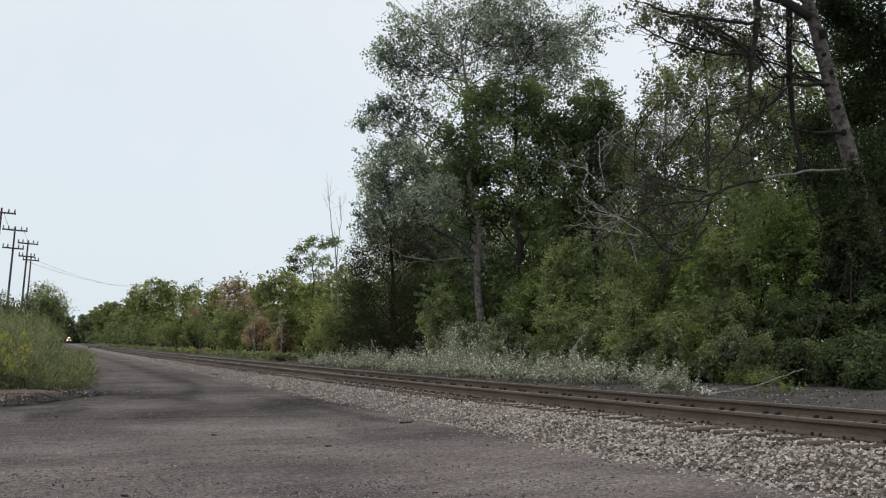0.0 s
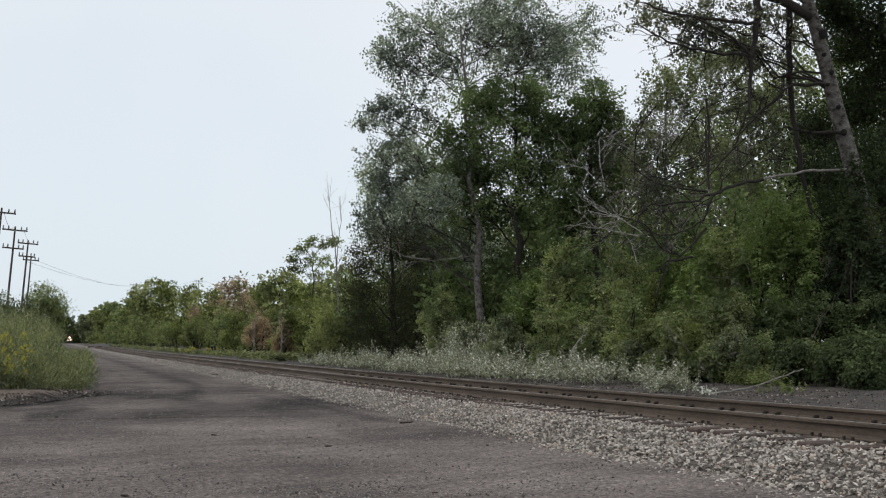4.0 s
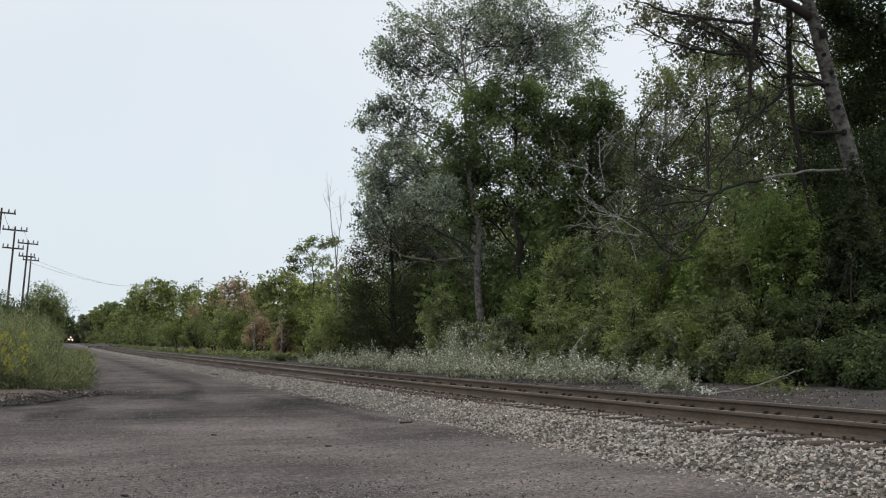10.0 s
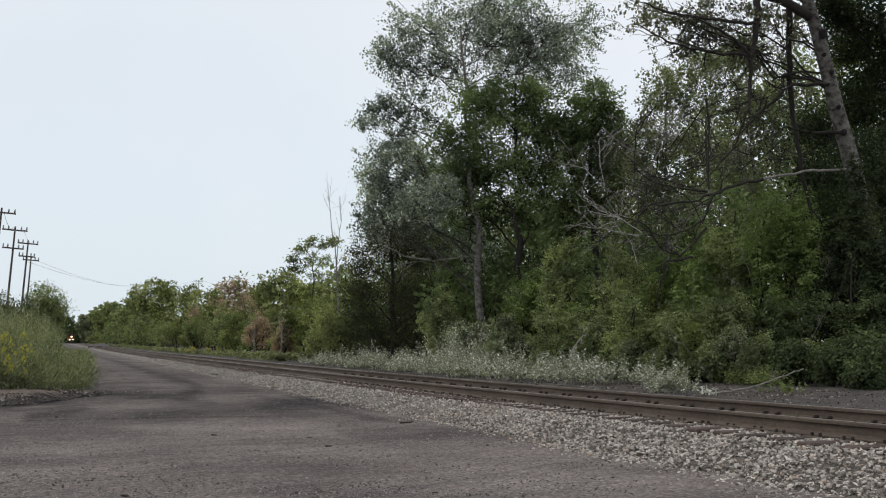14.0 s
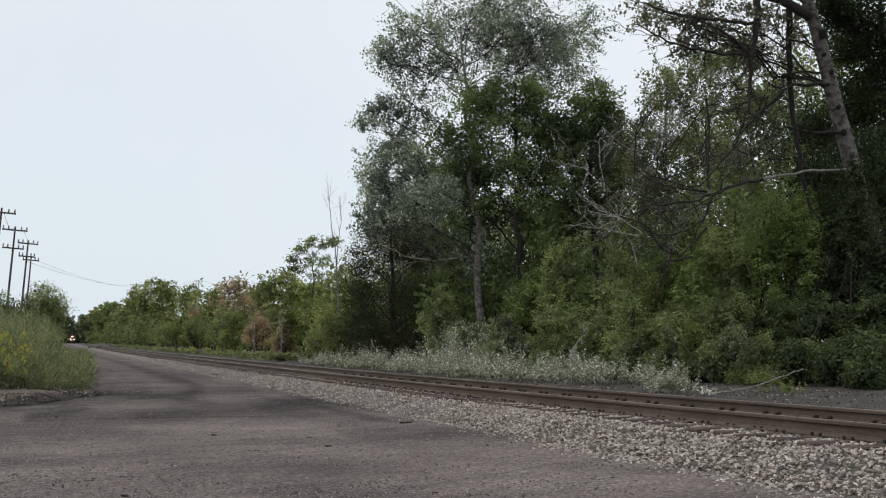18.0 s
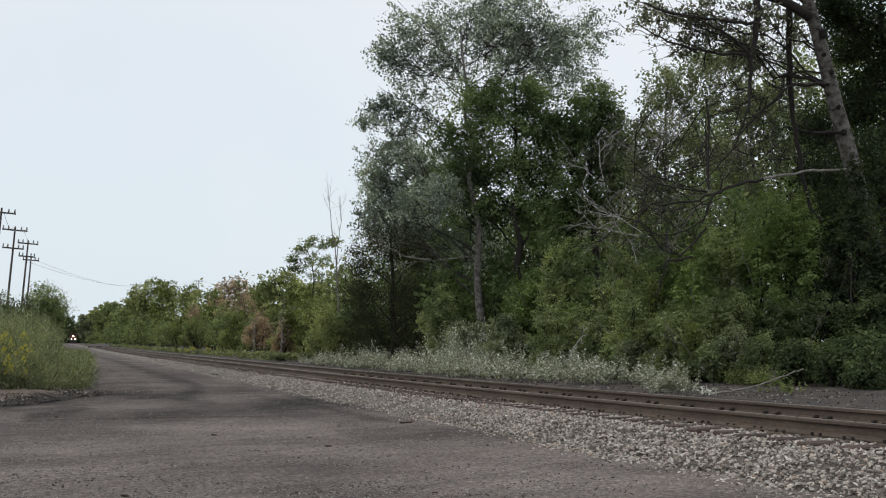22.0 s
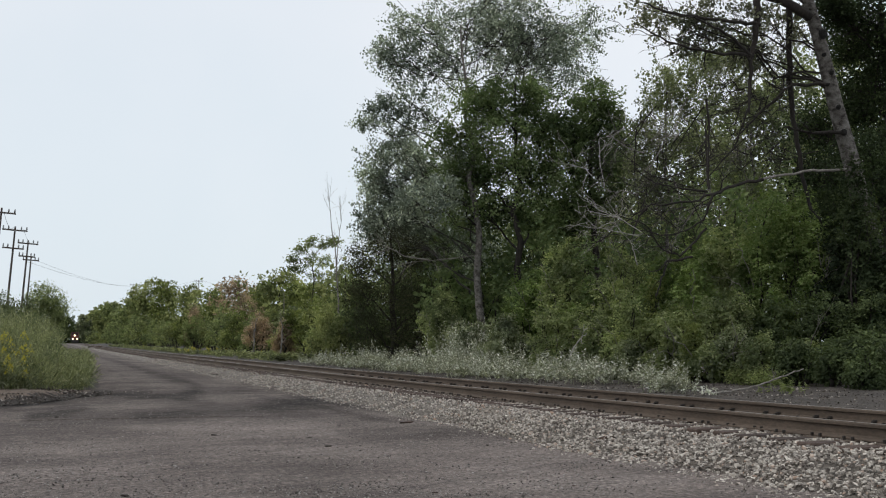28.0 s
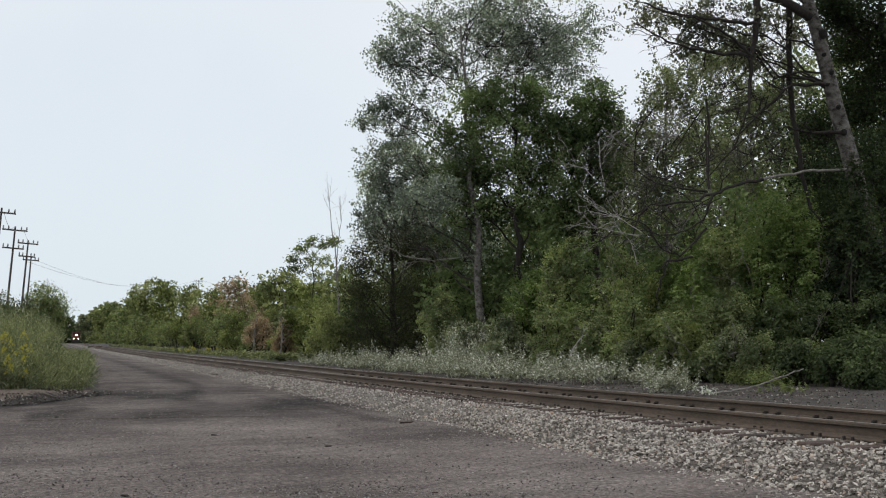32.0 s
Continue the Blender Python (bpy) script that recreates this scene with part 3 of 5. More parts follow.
track = thing("railway_track", MID, 10, 0.2, "single railway track with rusty rails on wooden ties", "railway track")
track.location = (0, 0, 0)
RAILH = 0.155
PROFILE = [(-0.068, 0.0), (0.068, 0.0), (0.068, 0.010), (0.020, 0.025), (0.009, 0.040), (0.009, 0.110), (0.034, 0.120), (0.034, 0.143), (0.024, 0.155), (-0.024, 0.155), (-0.034, 0.143), (-0.034, 0.120), (-0.009, 0.110), (-0.009, 0.040), (-0.020, 0.025), (-0.068, 0.010)]
ry = np.concatenate([np.arange(-20, 40, 1.0), np.arange(40, 780, 6.0)])
prof = np.array(PROFILE)
for rx in (NEAR, FAR):
    rv = np.stack([np.broadcast_to(rx + prof[None, :, 0], (len(ry), 16)), np.broadcast_to(ry[:, None], (len(ry), 16)), head_z(ry)[:, None] - RAILH + prof[None, :, 1]], -1)
    i = np.arange(len(ry) - 1)[:, None] * 16
    j = np.arange(16)[None]
    f = np.stack([i + j, i + 16 + j, i + 16 + (j + 1) % 16, i + (j + 1) % 16], -1).reshape(-1, 4)
    idx = np.broadcast_to(np.isin(np.arange(16), (7, 8))[None], (len(ry) - 1, 16)).astype(int).ravel()
    put("rail", mesh_from("rail", rv.reshape(-1, 3), f, [RUST, HEAD], idx), track, "rusty steel rail with a worn bright head")
tie_mesh = bevel_box("tie", (2.6, 0.23, 0.17), TIEWOOD, 0.015)
plate_mesh = bevel_box("tie_plate", (0.34, 0.19, 0.012), RUST, 0.003)
spike_mesh = bevel_box("spike", (0.03, 0.024, 0.036), IRON, 0.006)
anchor_mesh = bevel_box("rail_anchor", (0.16, 0.036, 0.044), IRON, 0.016)
far_ties = Buf()
for k in range(-6, 420):
    y = TIE0 + k * TIE
    z = float(head_z(y)) - RAILH - 0.008
    if k > 90:
        far_ties.box((MID, y, z - 0.085), (2.6, 0.23, 0.17))
        continue
    tie = put("tie", tie_mesh, track, m=pose(MID + random.uniform(-0.05, 0.05), y + random.uniform(-0.02, 0.02), z - 0.085, 0, 0, random.uniform(-1, 1)))
    if k < 60:
        for x in (NEAR, FAR):
            put("tie_plate", plate_mesh, tie, m=pose(x - MID, 0, 0.087))
        for x, dy in ((NEAR - 0.085, -0.06), (NEAR - 0.085, 0.06), (FAR - 0.085, -0.05)):
            put("spike", spike_mesh, tie, m=pose(x - MID, dy, 0.108))
    if k % 2 == 0 and k < 70:
        for dy in (-0.125, 0.125):
            put("rail_anchor", anchor_mesh, track, m=pose(FAR, y + dy, z + 0.042))
far = put("distant_ties", far_ties.mesh("distant_ties", TIEWOOD, False), track)
tagged(far, kind="stuff")


# ---- trees ----
SWAYING = []


def tree(name, base, top, radius, masses, leaf, size, subs, per, label, bark=DARKBARK, spread=0.4, wide=0.6, hang=0.0, group="", twigs=0.5, sway=0.0, limb_bark=None, slim=1.0, bend=0.012, full=1.0, tall=1.0, sprays=0):
    """A tapered, crooked trunk from base to top, a limb into each leafy mass, and separate leaves in tufts."""
    x, y = base
    z = float(ground_z(x, y)) - 0.1
    ob = thing(name, x, y, z, label, "tree", group)
    o = np.array([x, y, z])
    trunk = wander((0, 0, 0), np.asarray(top) - o, bend, 12)
    b = Buf()
    b.tube(trunk, radius * np.linspace(1.15, 0.2, 12), 10)
    put("trunk", b.mesh("trunk", bark), ob)
    for mass in masses:
        c = np.asarray(mass[:3]) - o
        t = min(0.95, max(0.12, (c[2] - mass[4] - np.hypot(c[0] - trunk[-1][0] * 0.5, c[1] - trunk[-1][1] * 0.5) * 0.35) / max(trunk[-1][2], 0.1)))
        k = t * 11
        a = trunk[int(k)] + (trunk[min(int(k) + 1, 11)] - trunk[int(k)]) * (k - int(k))
        path = wander((0, 0, 0), c - a, 0.05, 7)
        r0 = radius * (0.42 - 0.25 * t) * slim
        limb = Buf()
        limb.tube(path, np.linspace(r0, r0 * 0.25, 7), 6)
        if sprays:
            many = max(14, int(sprays * min(1.1, mass[3] * mass[4] / 1.15)))
            d = rng.normal(0, 1, (many, 3))
            d /= np.linalg.norm(d, axis=1, keepdims=True)
            tuft = c - a + d * np.array([mass[3], mass[3], mass[4] * tall]) * full * rng.uniform(0.5, 1.3, (many, 1))
            root = c - a + (path[rng.integers(3, 7, many)] - (c - a)) * rng.uniform(0.0, 0.6, (many, 1))
            t = rng.uniform(0.3, 1.0, (many, per, 1)) ** 0.7
            pts = root[:, None] + (tuft - root)[:, None] * t
            pts[..., 2] -= 0.25 * t[..., 0] ** 2 * mass[3]
            pts = (pts + np.clip(rng.normal(0, 1, pts.shape), -2, 2) * spread * rng.uniform(0.5, 1.3, (many, 1, 1))).reshape(-1, 3)
        else:
            tuft, pts = clump_points((*(c - a), mass[3] * full, mass[4] * full * tall), subs, per, spread)
        for q in tuft[: int(len(tuft) * twigs)]:
            limb.tube(wander(path[rng.integers(3, 7)], q, 0.06, 4), np.linspace(max(r0 * 0.2, 0.012), 0.006, 4), 3)
        part = put("limb", limb.mesh("limb", limb_bark or bark), ob, m=Matrix.Translation(a))
        put("foliage", leaf_mesh("foliage", pts, size, leaf, wide, 0.6, hang), part)
        if sway:
            SWAYING.append((part, Vector(a), sway))
    return ob


def shrub(base_x, base_y, width, height, leaf, label, dens=1.0, size=0.115, bare=0.0, name="shrub", stem=DARKBARK, up=0.7, lobes=9, per=15, sticks=0, shoots=0):
    """Several stems from one foot, each with its leafy lobe, down to the ground."""
    z = float(ground_z(base_x, base_y)) - 0.05
    ob = thing(name, base_x, base_y, z, label, "shrub")
    h = height - z
    for i in range(lobes):
        a, r = i * 2.4 + rng.uniform(-0.5, 0.5), width * rng.uniform(0.3, 0.7)
        c = np.array([r * math.cos(a), r * math.sin(a), h * rng.uniform(0.25 + bare, 0.78)])
        if i == 0:
            c = np.array([0, 0, h * 0.8])
        mass = (*c, width * rng.uniform(0.26, 0.5), min(h * rng.uniform(0.13, 0.24), c[2]) + 0.1)
        tuft, pts = clump_points(mass, int(30 * dens), per, 0.10 + 0.025 * width, 0.55 if shoots else 0.0)
        if shoots:
            d = rng.normal(0, 1, (shoots, 3)) * np.array([1, 1, 0.8]) + np.array([0, 0, 0.15])
            d /= np.linalg.norm(d, axis=1, keepdims=True)
            reach = np.array([mass[3], mass[3], mass[4]]) * rng.uniform(1.0, 1.55, (shoots, 1))
            t = np.linspace(0.5, 1.0, 16)[None, :, None]
            line = c + d[:, None] * reach[:, None] * t
            line[..., 2] -= 0.35 * (t[..., 0] - 0.4) ** 2 * width
            pts = np.concatenate([pts, (line + rng.normal(0, 0.045, line.shape)).reshape(-1, 3)])
        b = Buf()
        b.tube(wander((0.1 * math.cos(a), 0.1 * math.sin(a), 0), c, 0.05, 6), np.linspace(0.045, 0.012, 6), 5)
        for q in tuft[:6]:
            b.tube(wander(c * rng.uniform(0.6, 1), q, 0.06, 4), np.linspace(0.012, 0.004, 4), 3)
        part = put("stem", b.mesh("stem", stem), ob)
        pts = pts[pts[:, 2] > 0.02]
        away = (pts - c) / np.array([mass[3], mass[3], mass[4]])
        away *= 0.9 / (np.linalg.norm(away, axis=1, keepdims=True) + 0.2)
        put("foliage", leaf_mesh("foliage", pts, size, leaf, 0.6, up, out=away if shoots else None), part)
    for _ in range(sticks):
        a = rng.uniform(2.6, 5.6)
        p = np.array([math.cos(a) * width * 0.5, math.sin(a) * width * 0.5, h * rng.uniform(0.3, 0.8)])
        b = Buf()
        end = p + np.array([math.cos(a) * 0.7, math.sin(a) * 0.7, rng.uniform(-0.4, 0.9)]) * rng.uniform(0.5, 1.1)
        w = wander(p * 0.6, end, 0.06, 7)
        b.tube(w, np.linspace(0.014, 0.004, 7), 4)
        for k in (3, 4, 5):
            b.tube(wander(w[k], w[k] + (end - p) * 0.4 + rng.normal(0, 0.15, 3), 0.06, 4), np.linspace(0.007, 0.003, 4), 3)
        put("bare_twig", b.mesh("bare_twig", DEADWOOD), ob)
    return ob


def weeds(name, x, y, h, leaf, size, per, label, category, flower=None, flowering=0.0, droop=0.25, lean=0.15, wide=0.22, fluff=0.0, climb=(-0.3, 0.9)):
    """A patch of upright leafy stalks, some with flower heads."""
    n = len(x)
    foot = np.stack([x, y, ground_z(x, y)], -1)
    tip = foot + np.stack([rng.normal(0, lean, n) * h, rng.normal(0, lean, n) * h, h], -1)
    t = rng.uniform(0.12, 1.0, (n, per, 1)) ** 0.8
    c = foot[:, None] + (tip - foot)[:, None] * t
    c = c + rng.normal(0, fluff, (n, per, 3)) * np.array([1, 1, 0.5])
    a = rng.uniform(0, 2 * math.pi, (n, per))
    d = np.stack([np.cos(a), np.sin(a), rng.uniform(*climb, (n, per))], -1)
    s = size * rng.uniform(0.6, 1.4, (n, per, 1)) * (1.25 - 0.7 * t)
    u = np.stack([-np.sin(a), np.cos(a), rng.normal(0, 0.3, (n, per))], -1)
    e = c + d * s
    e[..., 2] -= droop * s[..., 0]
    mid = (c + e) / 2 + np.array([0, 0, 0.12]) * s
    v = np.stack([c, mid + u * s * wide, e, mid - u * s * wide], 2).reshape(-1, 3)
    w = np.array([0.006, 0, 0])
    w2 = np.array([0, 0.006, 0])
    stalk = np.stack([foot - w, foot + w, tip + w * 0.3, tip - w * 0.3], 1).reshape(-1, 3)
    stalk2 = np.stack([foot - w2, foot + w2, tip + w2 * 0.3, tip - w2 * 0.3], 1).reshape(-1, 3)
    v = np.concatenate([v, stalk, stalk2])
    ob = tagged(new(name, mesh_from(name, v, np.arange(len(v)).reshape(-1, 4), leaf)), label, category, kind="stuff")
    if flower is not None:
        top = tip[rng.uniform(0, 1, n) < flowering]
        k = 40
        along = rng.uniform(0, 1, (len(top), k, 1))
        aa = rng.uniform(0, 2 * math.pi, (len(top), k, 1))
        p = top[:, None] + np.concatenate([np.cos(aa), np.sin(aa), 0 * aa], -1) * 0.11 * (1 - along) + np.array([0, 0, 0.22]) * (along - 0.4)
        put("flowers", leaf_mesh("flowers", p.reshape(-1, 3), 0.045, flower, 0.8), ob, "yellow flower heads")
    return ob


# the big cottonwood by the line
cottonwood = tree("cottonwood_tree", (15.5, 41.8), (15.1, 43.4, 13.8), 0.15, [
    (16.85, 45.84, 17.94, 3.38, 1.45), (14.41, 46.92, 14.69, 1.57, 1.09), (16.25, 45.26, 14.65, 1.78, 1.18), (19.13, 46.36, 15.33, 2.1, 1.36), (21.37, 45.67, 14.71, 1.6, 1.11), (19.38, 45.02, 17.7, 2.9, 1.45),
    (11.95, 47.0, 10.35, 0.5, 0.3), (12.7, 47.0, 13.6, 0.5, 0.3), (22.3, 45.5, 12.4, 0.6, 0.3), (13.52, 47.32, 13.48, 1.21, 0.85), (16.14, 47.52, 13.36, 1.85, 1.11), (18.84, 47.66, 13.6, 1.88, 1.26), (20.99, 46.95, 13.6, 1.63, 1.01), (12.94, 47.72, 11.07, 1.01, 0.63), (17.86, 45.81, 14.33, 1.45, 1.09), (19.47, 45.3, 14.09, 1.45, 1.09), (17.82, 45.68, 16.01, 1.69, 0.97), (14.55, 48.2, 11.52, 1.36, 1.23),
    (13.74, 47.58, 9.51, 1.21, 0.97), (12.77, 47.02, 7.45, 0.99, 1.18), (12.36, 47.08, 8.4, 0.85, 0.95), (12.3, 47.27, 6.39, 0.85, 0.85), (14.15, 46.45, 8.75, 1.18, 1.07), (14.25, 47.59, 7.46, 1.45, 1.45), (15.84, 47.03, 7.82, 1.45, 1.45), (13.8, 41.6, 6.9, 0.9, 0.8), (13.0, 43.6, 6.8, 1.0, 0.8), (14.9, 43.2, 8.2, 0.9, 0.7), (13.59, 47.93, 6.02, 1.33, 1.01), (15.21, 47.42, 5.65, 1.45, 1.09), (17.27, 47.79, 5.74, 1.36, 1.11)],
    L_SILVER, 0.108, 0, 38, "tall cottonwood with grey-green leaves and a pale trunk", BARK, 0.1, 0.7, 0.6, sway=1.0, full=1.06, twigs=0.4, tall=1.25, sprays=74, limb_bark=DARKBARK, slim=0.75)
tree("box_elder_tree", (16.74, 41.59), (16.94, 42.15, 11.28), 0.16, [
    (17.33, 42.05, 10.95, 1.33, 0.89), (18.21, 41.86, 9.73, 1.22, 1.0), (15.65, 42.61, 10.83, 1.45, 0.89), (16.83, 42.3, 9.84, 1.78, 1.0), (14.94, 42.97, 9.39, 1.33, 1.0), (16.34, 42.6, 8.29, 1.78, 1.0), (18.21, 43.03, 8.33, 1.48, 1.14), (15.19, 43.01, 7.95, 1.22, 0.89), (16.8, 42.57, 6.85, 1.67, 1.0), (15.55, 43.02, 6.4, 1.33, 1.0), (18.08, 42.18, 6.4, 1.33, 1.11)],
    L_MAPLE, 0.12, 0, 44, "green box elder with a dense rounded crown", DARKBARK, 0.13, sway=0.6, full=1.08, twigs=0.4, sprays=78)
tree("box_elder_tree", (20.32, 41.88), (19.86, 41.18, 11.28), 0.17, [
    (20.75, 41.5, 10.35, 0.75, 0.7), (21.0, 41.5, 8.4, 0.8, 0.8), (21.32, 41.94, 9.12, 1.02, 1.14), (19.06, 41.6, 9.39, 1.11, 1.0), (19.87, 41.23, 10.66, 1.11, 0.84), (19.7, 41.4, 9.28, 1.33, 1.0), (18.99, 41.75, 7.95, 1.33, 1.11), (20.68, 41.19, 7.95, 1.22, 1.11), (19.97, 41.54, 6.62, 1.45, 1.0), (18.72, 41.99, 6.18, 1.33, 1.0)],
    L_MAPLE, 0.12, 0, 44, "green box elder among taller trees", DARKBARK, 0.13, sway=0.6, full=1.08, twigs=0.4, sprays=78)
# slender trees in the gap
tree("aspen_tree", (22.06, 39.19), (21.6, 38.46, 11.4), 0.085, [
    (21.2, 39.0, 10.1, 0.8, 0.8), (20.85, 39.0, 9.0, 0.8, 0.8), (21.8, 39.0, 11.3, 0.8, 0.8), (20.7, 39.2, 7.8, 0.8, 0.8), (21.73, 38.51, 10.52, 0.96, 0.96), (22.74, 38.2, 10.2, 1.06, 1.06), (21.37, 38.78, 8.72, 1.28, 1.06), (22.99, 38.28, 8.29, 1.38, 1.17), (20.7, 39.15, 7.02, 1.28, 1.06), (22.13, 38.71, 6.6, 1.49, 1.06)],
    L_ASPEN, 0.1, 0, 34, "slender yellow-green tree with thin foliage", BARK, 0.11, 0.7, 0.4, sway=0.8, full=1.05, tall=1.15, sprays=52)
tree("aspen_tree", (23.57, 36.58), (23.5, 35.72, 11.3), 0.085, [
    (22.0, 36.2, 11.2, 0.8, 0.7), (23.2, 35.9, 11.6, 0.8, 0.7), (22.76, 36.09, 10.19, 1.12, 1.12), (23.93, 35.75, 9.59, 1.12, 1.22), (23.01, 36.19, 7.97, 1.32, 1.12), (24.73, 35.59, 8.37, 1.22, 1.22), (22.0, 37.3, 11.34, 0.94, 0.83), (23.46, 36.77, 11.86, 1.25, 0.83), (25.46, 36.18, 11.03, 1.25, 1.25), (23.82, 36.04, 6.55, 1.42, 1.01), (25.74, 35.39, 6.75, 1.22, 1.22)],
    L_ASPEN, 0.1, 0, 34, "slender grey-green tree with thin foliage", BARK, 0.11, 0.7, 0.4, sway=0.8, full=1.05, tall=1.15, sprays=52)
# the leaning trunk with bare lower limbs
# masses above 11 m, here and next, are out of view, added for shade
poplar = tree("leaning_poplar_tree", (20.08, 24.07), (16.07, 24.14, 15.22), 0.27, [
    (15.46, 25.50, 8.95, 0.75, 0.55), (16.61, 25.50, 8.68, 0.75, 0.55), (14.66, 25.50, 9.17, 0.75, 0.55), (13.67, 25.42, 9.42, 0.7, 0.31), (14.94, 25.01, 9.32, 0.84, 0.39), (16.07, 24.64, 9.35, 0.77, 0.42), (17.66, 25.17, 9.35, 0.65, 0.65), (15.08, 24.79, 11.31, 1.68, 0.84), (17.07, 24.1, 11.73, 1.68, 0.84), (18.68, 23.61, 11.31, 1.54, 0.84), (15.69, 24.4, 13.54, 2.52, 1.26), (18.36, 23.52, 13.54, 2.24, 1.26)],
    L_POPLAR, 0.085, 0, 40, "leaning poplar with pale scarred bark and bare lower limbs", BARK, 0.09, 0.7, 0.6, sway=0.8, full=1.2, twigs=0.3, sprays=72, limb_bark=DARKBARK, slim=0.4, bend=0.004)
# its leaves are coloured dark to hold the deep shade
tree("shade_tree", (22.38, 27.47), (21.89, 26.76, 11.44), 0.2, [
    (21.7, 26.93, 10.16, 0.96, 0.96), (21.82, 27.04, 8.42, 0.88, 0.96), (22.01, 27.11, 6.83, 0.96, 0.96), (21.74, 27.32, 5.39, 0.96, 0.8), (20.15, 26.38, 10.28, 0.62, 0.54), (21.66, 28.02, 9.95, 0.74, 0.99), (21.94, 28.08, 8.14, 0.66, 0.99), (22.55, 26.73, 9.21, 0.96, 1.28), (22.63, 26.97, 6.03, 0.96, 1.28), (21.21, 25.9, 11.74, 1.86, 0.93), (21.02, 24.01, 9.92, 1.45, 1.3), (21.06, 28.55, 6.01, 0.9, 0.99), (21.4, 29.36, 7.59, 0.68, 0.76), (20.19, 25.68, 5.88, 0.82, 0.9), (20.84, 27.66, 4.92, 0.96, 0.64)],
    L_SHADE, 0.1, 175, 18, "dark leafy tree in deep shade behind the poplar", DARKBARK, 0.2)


def dead_limb(parent, pts, r0, r1, mat=DEADWOOD, twigs=6, length=0.8, name="dead_limb", along=0.5):
    """A bare crooked limb along the points, with forked twigs."""
    o = np.array(parent.location)
    p = np.asarray(pts, float).reshape(-1, 3) - o
    t = np.linspace(0, len(p) - 1, len(p) * 4)
    q = np.stack([np.interp(t, np.arange(len(p)), p[:, i]) for i in range(3)], -1)
    q[1:-1] += rng.normal(0, 0.018, (len(q) - 2, 3)) * min(1.0, r0 / 0.04)
    b = Buf()
    rad = np.linspace(r0, r1, len(q))
    b.tube(q, rad, 6)
    for _ in range(twigs):
        k = rng.integers(len(q) // 4, len(q))
        way = (q[-1] - q[0]) / np.linalg.norm(q[-1] - q[0]) * along + rng.normal(0, 0.6, 3)
        end = q[k] + way * length * rng.uniform(0.5, 1.3)
        tw = wander(q[k], end, 0.04, 6, -0.05)
        b.tube(tw, np.linspace(rad[k] * 0.55, 0.004, 6), 4)
        for _ in range(3):
            j = rng.integers(1, 5)
            b.tube(wander(tw[j], tw[j] + way * length * 0.3 + rng.normal(0, 0.25, 3) * length, 0.08, 4), np.linspace(rad[k] * 0.25 + 0.003, 0.003, 4), 3)
    return put(name, b.mesh(name, mat), parent)


dead_limb(cottonwood, [(15.38, 42.18, 4.51), (14.27, 42.03, 4.34), (13.1, 41.9, 4.22), (11.89, 41.89, 4.07)], 0.024, 0.008, DEADWOOD, 8, 0.9)
dead_limb(cottonwood, [(13.3, 41.83, 4.27), (12.38, 41.71, 4.34), (11.72, 41.69, 4.64), (11.12, 41.73, 5.22)], 0.03, 0.008, DEADWOOD, 6, 0.7)
dead_limb(cottonwood, [(15.21, 42.09, 6.24), (14.25, 41.95, 6.63), (13.46, 41.97, 7.03)], 0.04, 0.015, DARKBARK, 5, 0.7)
dead_limb(poplar, [(18.3, 23.81, 5.37), (17.26, 23.95, 5.3), (15.93, 23.99, 5.05)], 0.036, 0.032, DEADWOOD, 0)
dead_limb(poplar, [(16.0, 23.96, 5.05), (15.12, 24.06, 4.86), (14.26, 24.16, 4.47), (13.16, 24.33, 4.36), (12.6, 24.55, 3.95)], 0.045, 0.013, DARKBARK, 13, 1.0)
dead_limb(poplar, [(15.12, 24.06, 4.86), (14.7, 24.01, 4.63), (14.35, 24.07, 3.96), (13.68, 24.22, 3.64), (12.92, 24.46, 3.78)], 0.036, 0.011, DARKBARK, 8, 0.8)
dead_limb(poplar, [(14.53, 24.13, 3.84), (13.93, 24.28, 3.16), (13.48, 24.41, 3.36), (13.04, 24.4, 3.95), (11.98, 24.62, 4.2)], 0.03, 0.009, DARKBARK, 10, 0.9)
dead_limb(poplar, [(14.64, 24.23, 4.73), (13.88, 24.27, 4.79), (13.32, 24.34, 4.89), (12.82, 24.37, 5.2)], 0.03, 0.01, DARKBARK, 5, 0.6)
dead_limb(poplar, [(13.09, 24.35, 4.3), (12.91, 24.43, 4.08), (12.75, 24.42, 3.61), (12.38, 24.57, 3.35)], 0.03, 0.01, DARKBARK, 6, 0.6)
dead_limb(poplar, [(14.03, 23.93, 3.14), (13.47, 24.13, 3.05), (13.33, 24.1, 2.68), (13.14, 24.09, 2.22)], 0.035, 0.015, DARKBARK, 3, 0.5)
dead_limb(poplar, [(14.68, 24.21, 4.79), (14.67, 24.26, 5.55), (14.67, 24.29, 6.44)], 0.03, 0.012, DARKBARK, 4, 0.6)
for pale in ([(12.83, 24.29, 3.63), (12.16, 24.39, 3.75), (11.74, 24.42, 3.84), (11.51, 24.47, 4.1)], [(12.89, 24.26, 3.71), (12.34, 24.31, 4.05), (11.85, 24.36, 4.13), (11.53, 24.46, 4.21)], [(12.82, 24.35, 2.95), (12.68, 24.35, 3.47), (12.21, 24.36, 3.92)], [(12.23, 24.81, 4.83), (12.11, 24.8, 5.37), (12.12, 24.85, 5.98)], [(11.94, 24.88, 5.07), (11.77, 24.92, 5.26), (11.37, 25.15, 5.38)]):
    dead_limb(poplar, pale, 0.011, 0.005, PALEWOOD, 6, 0.55)
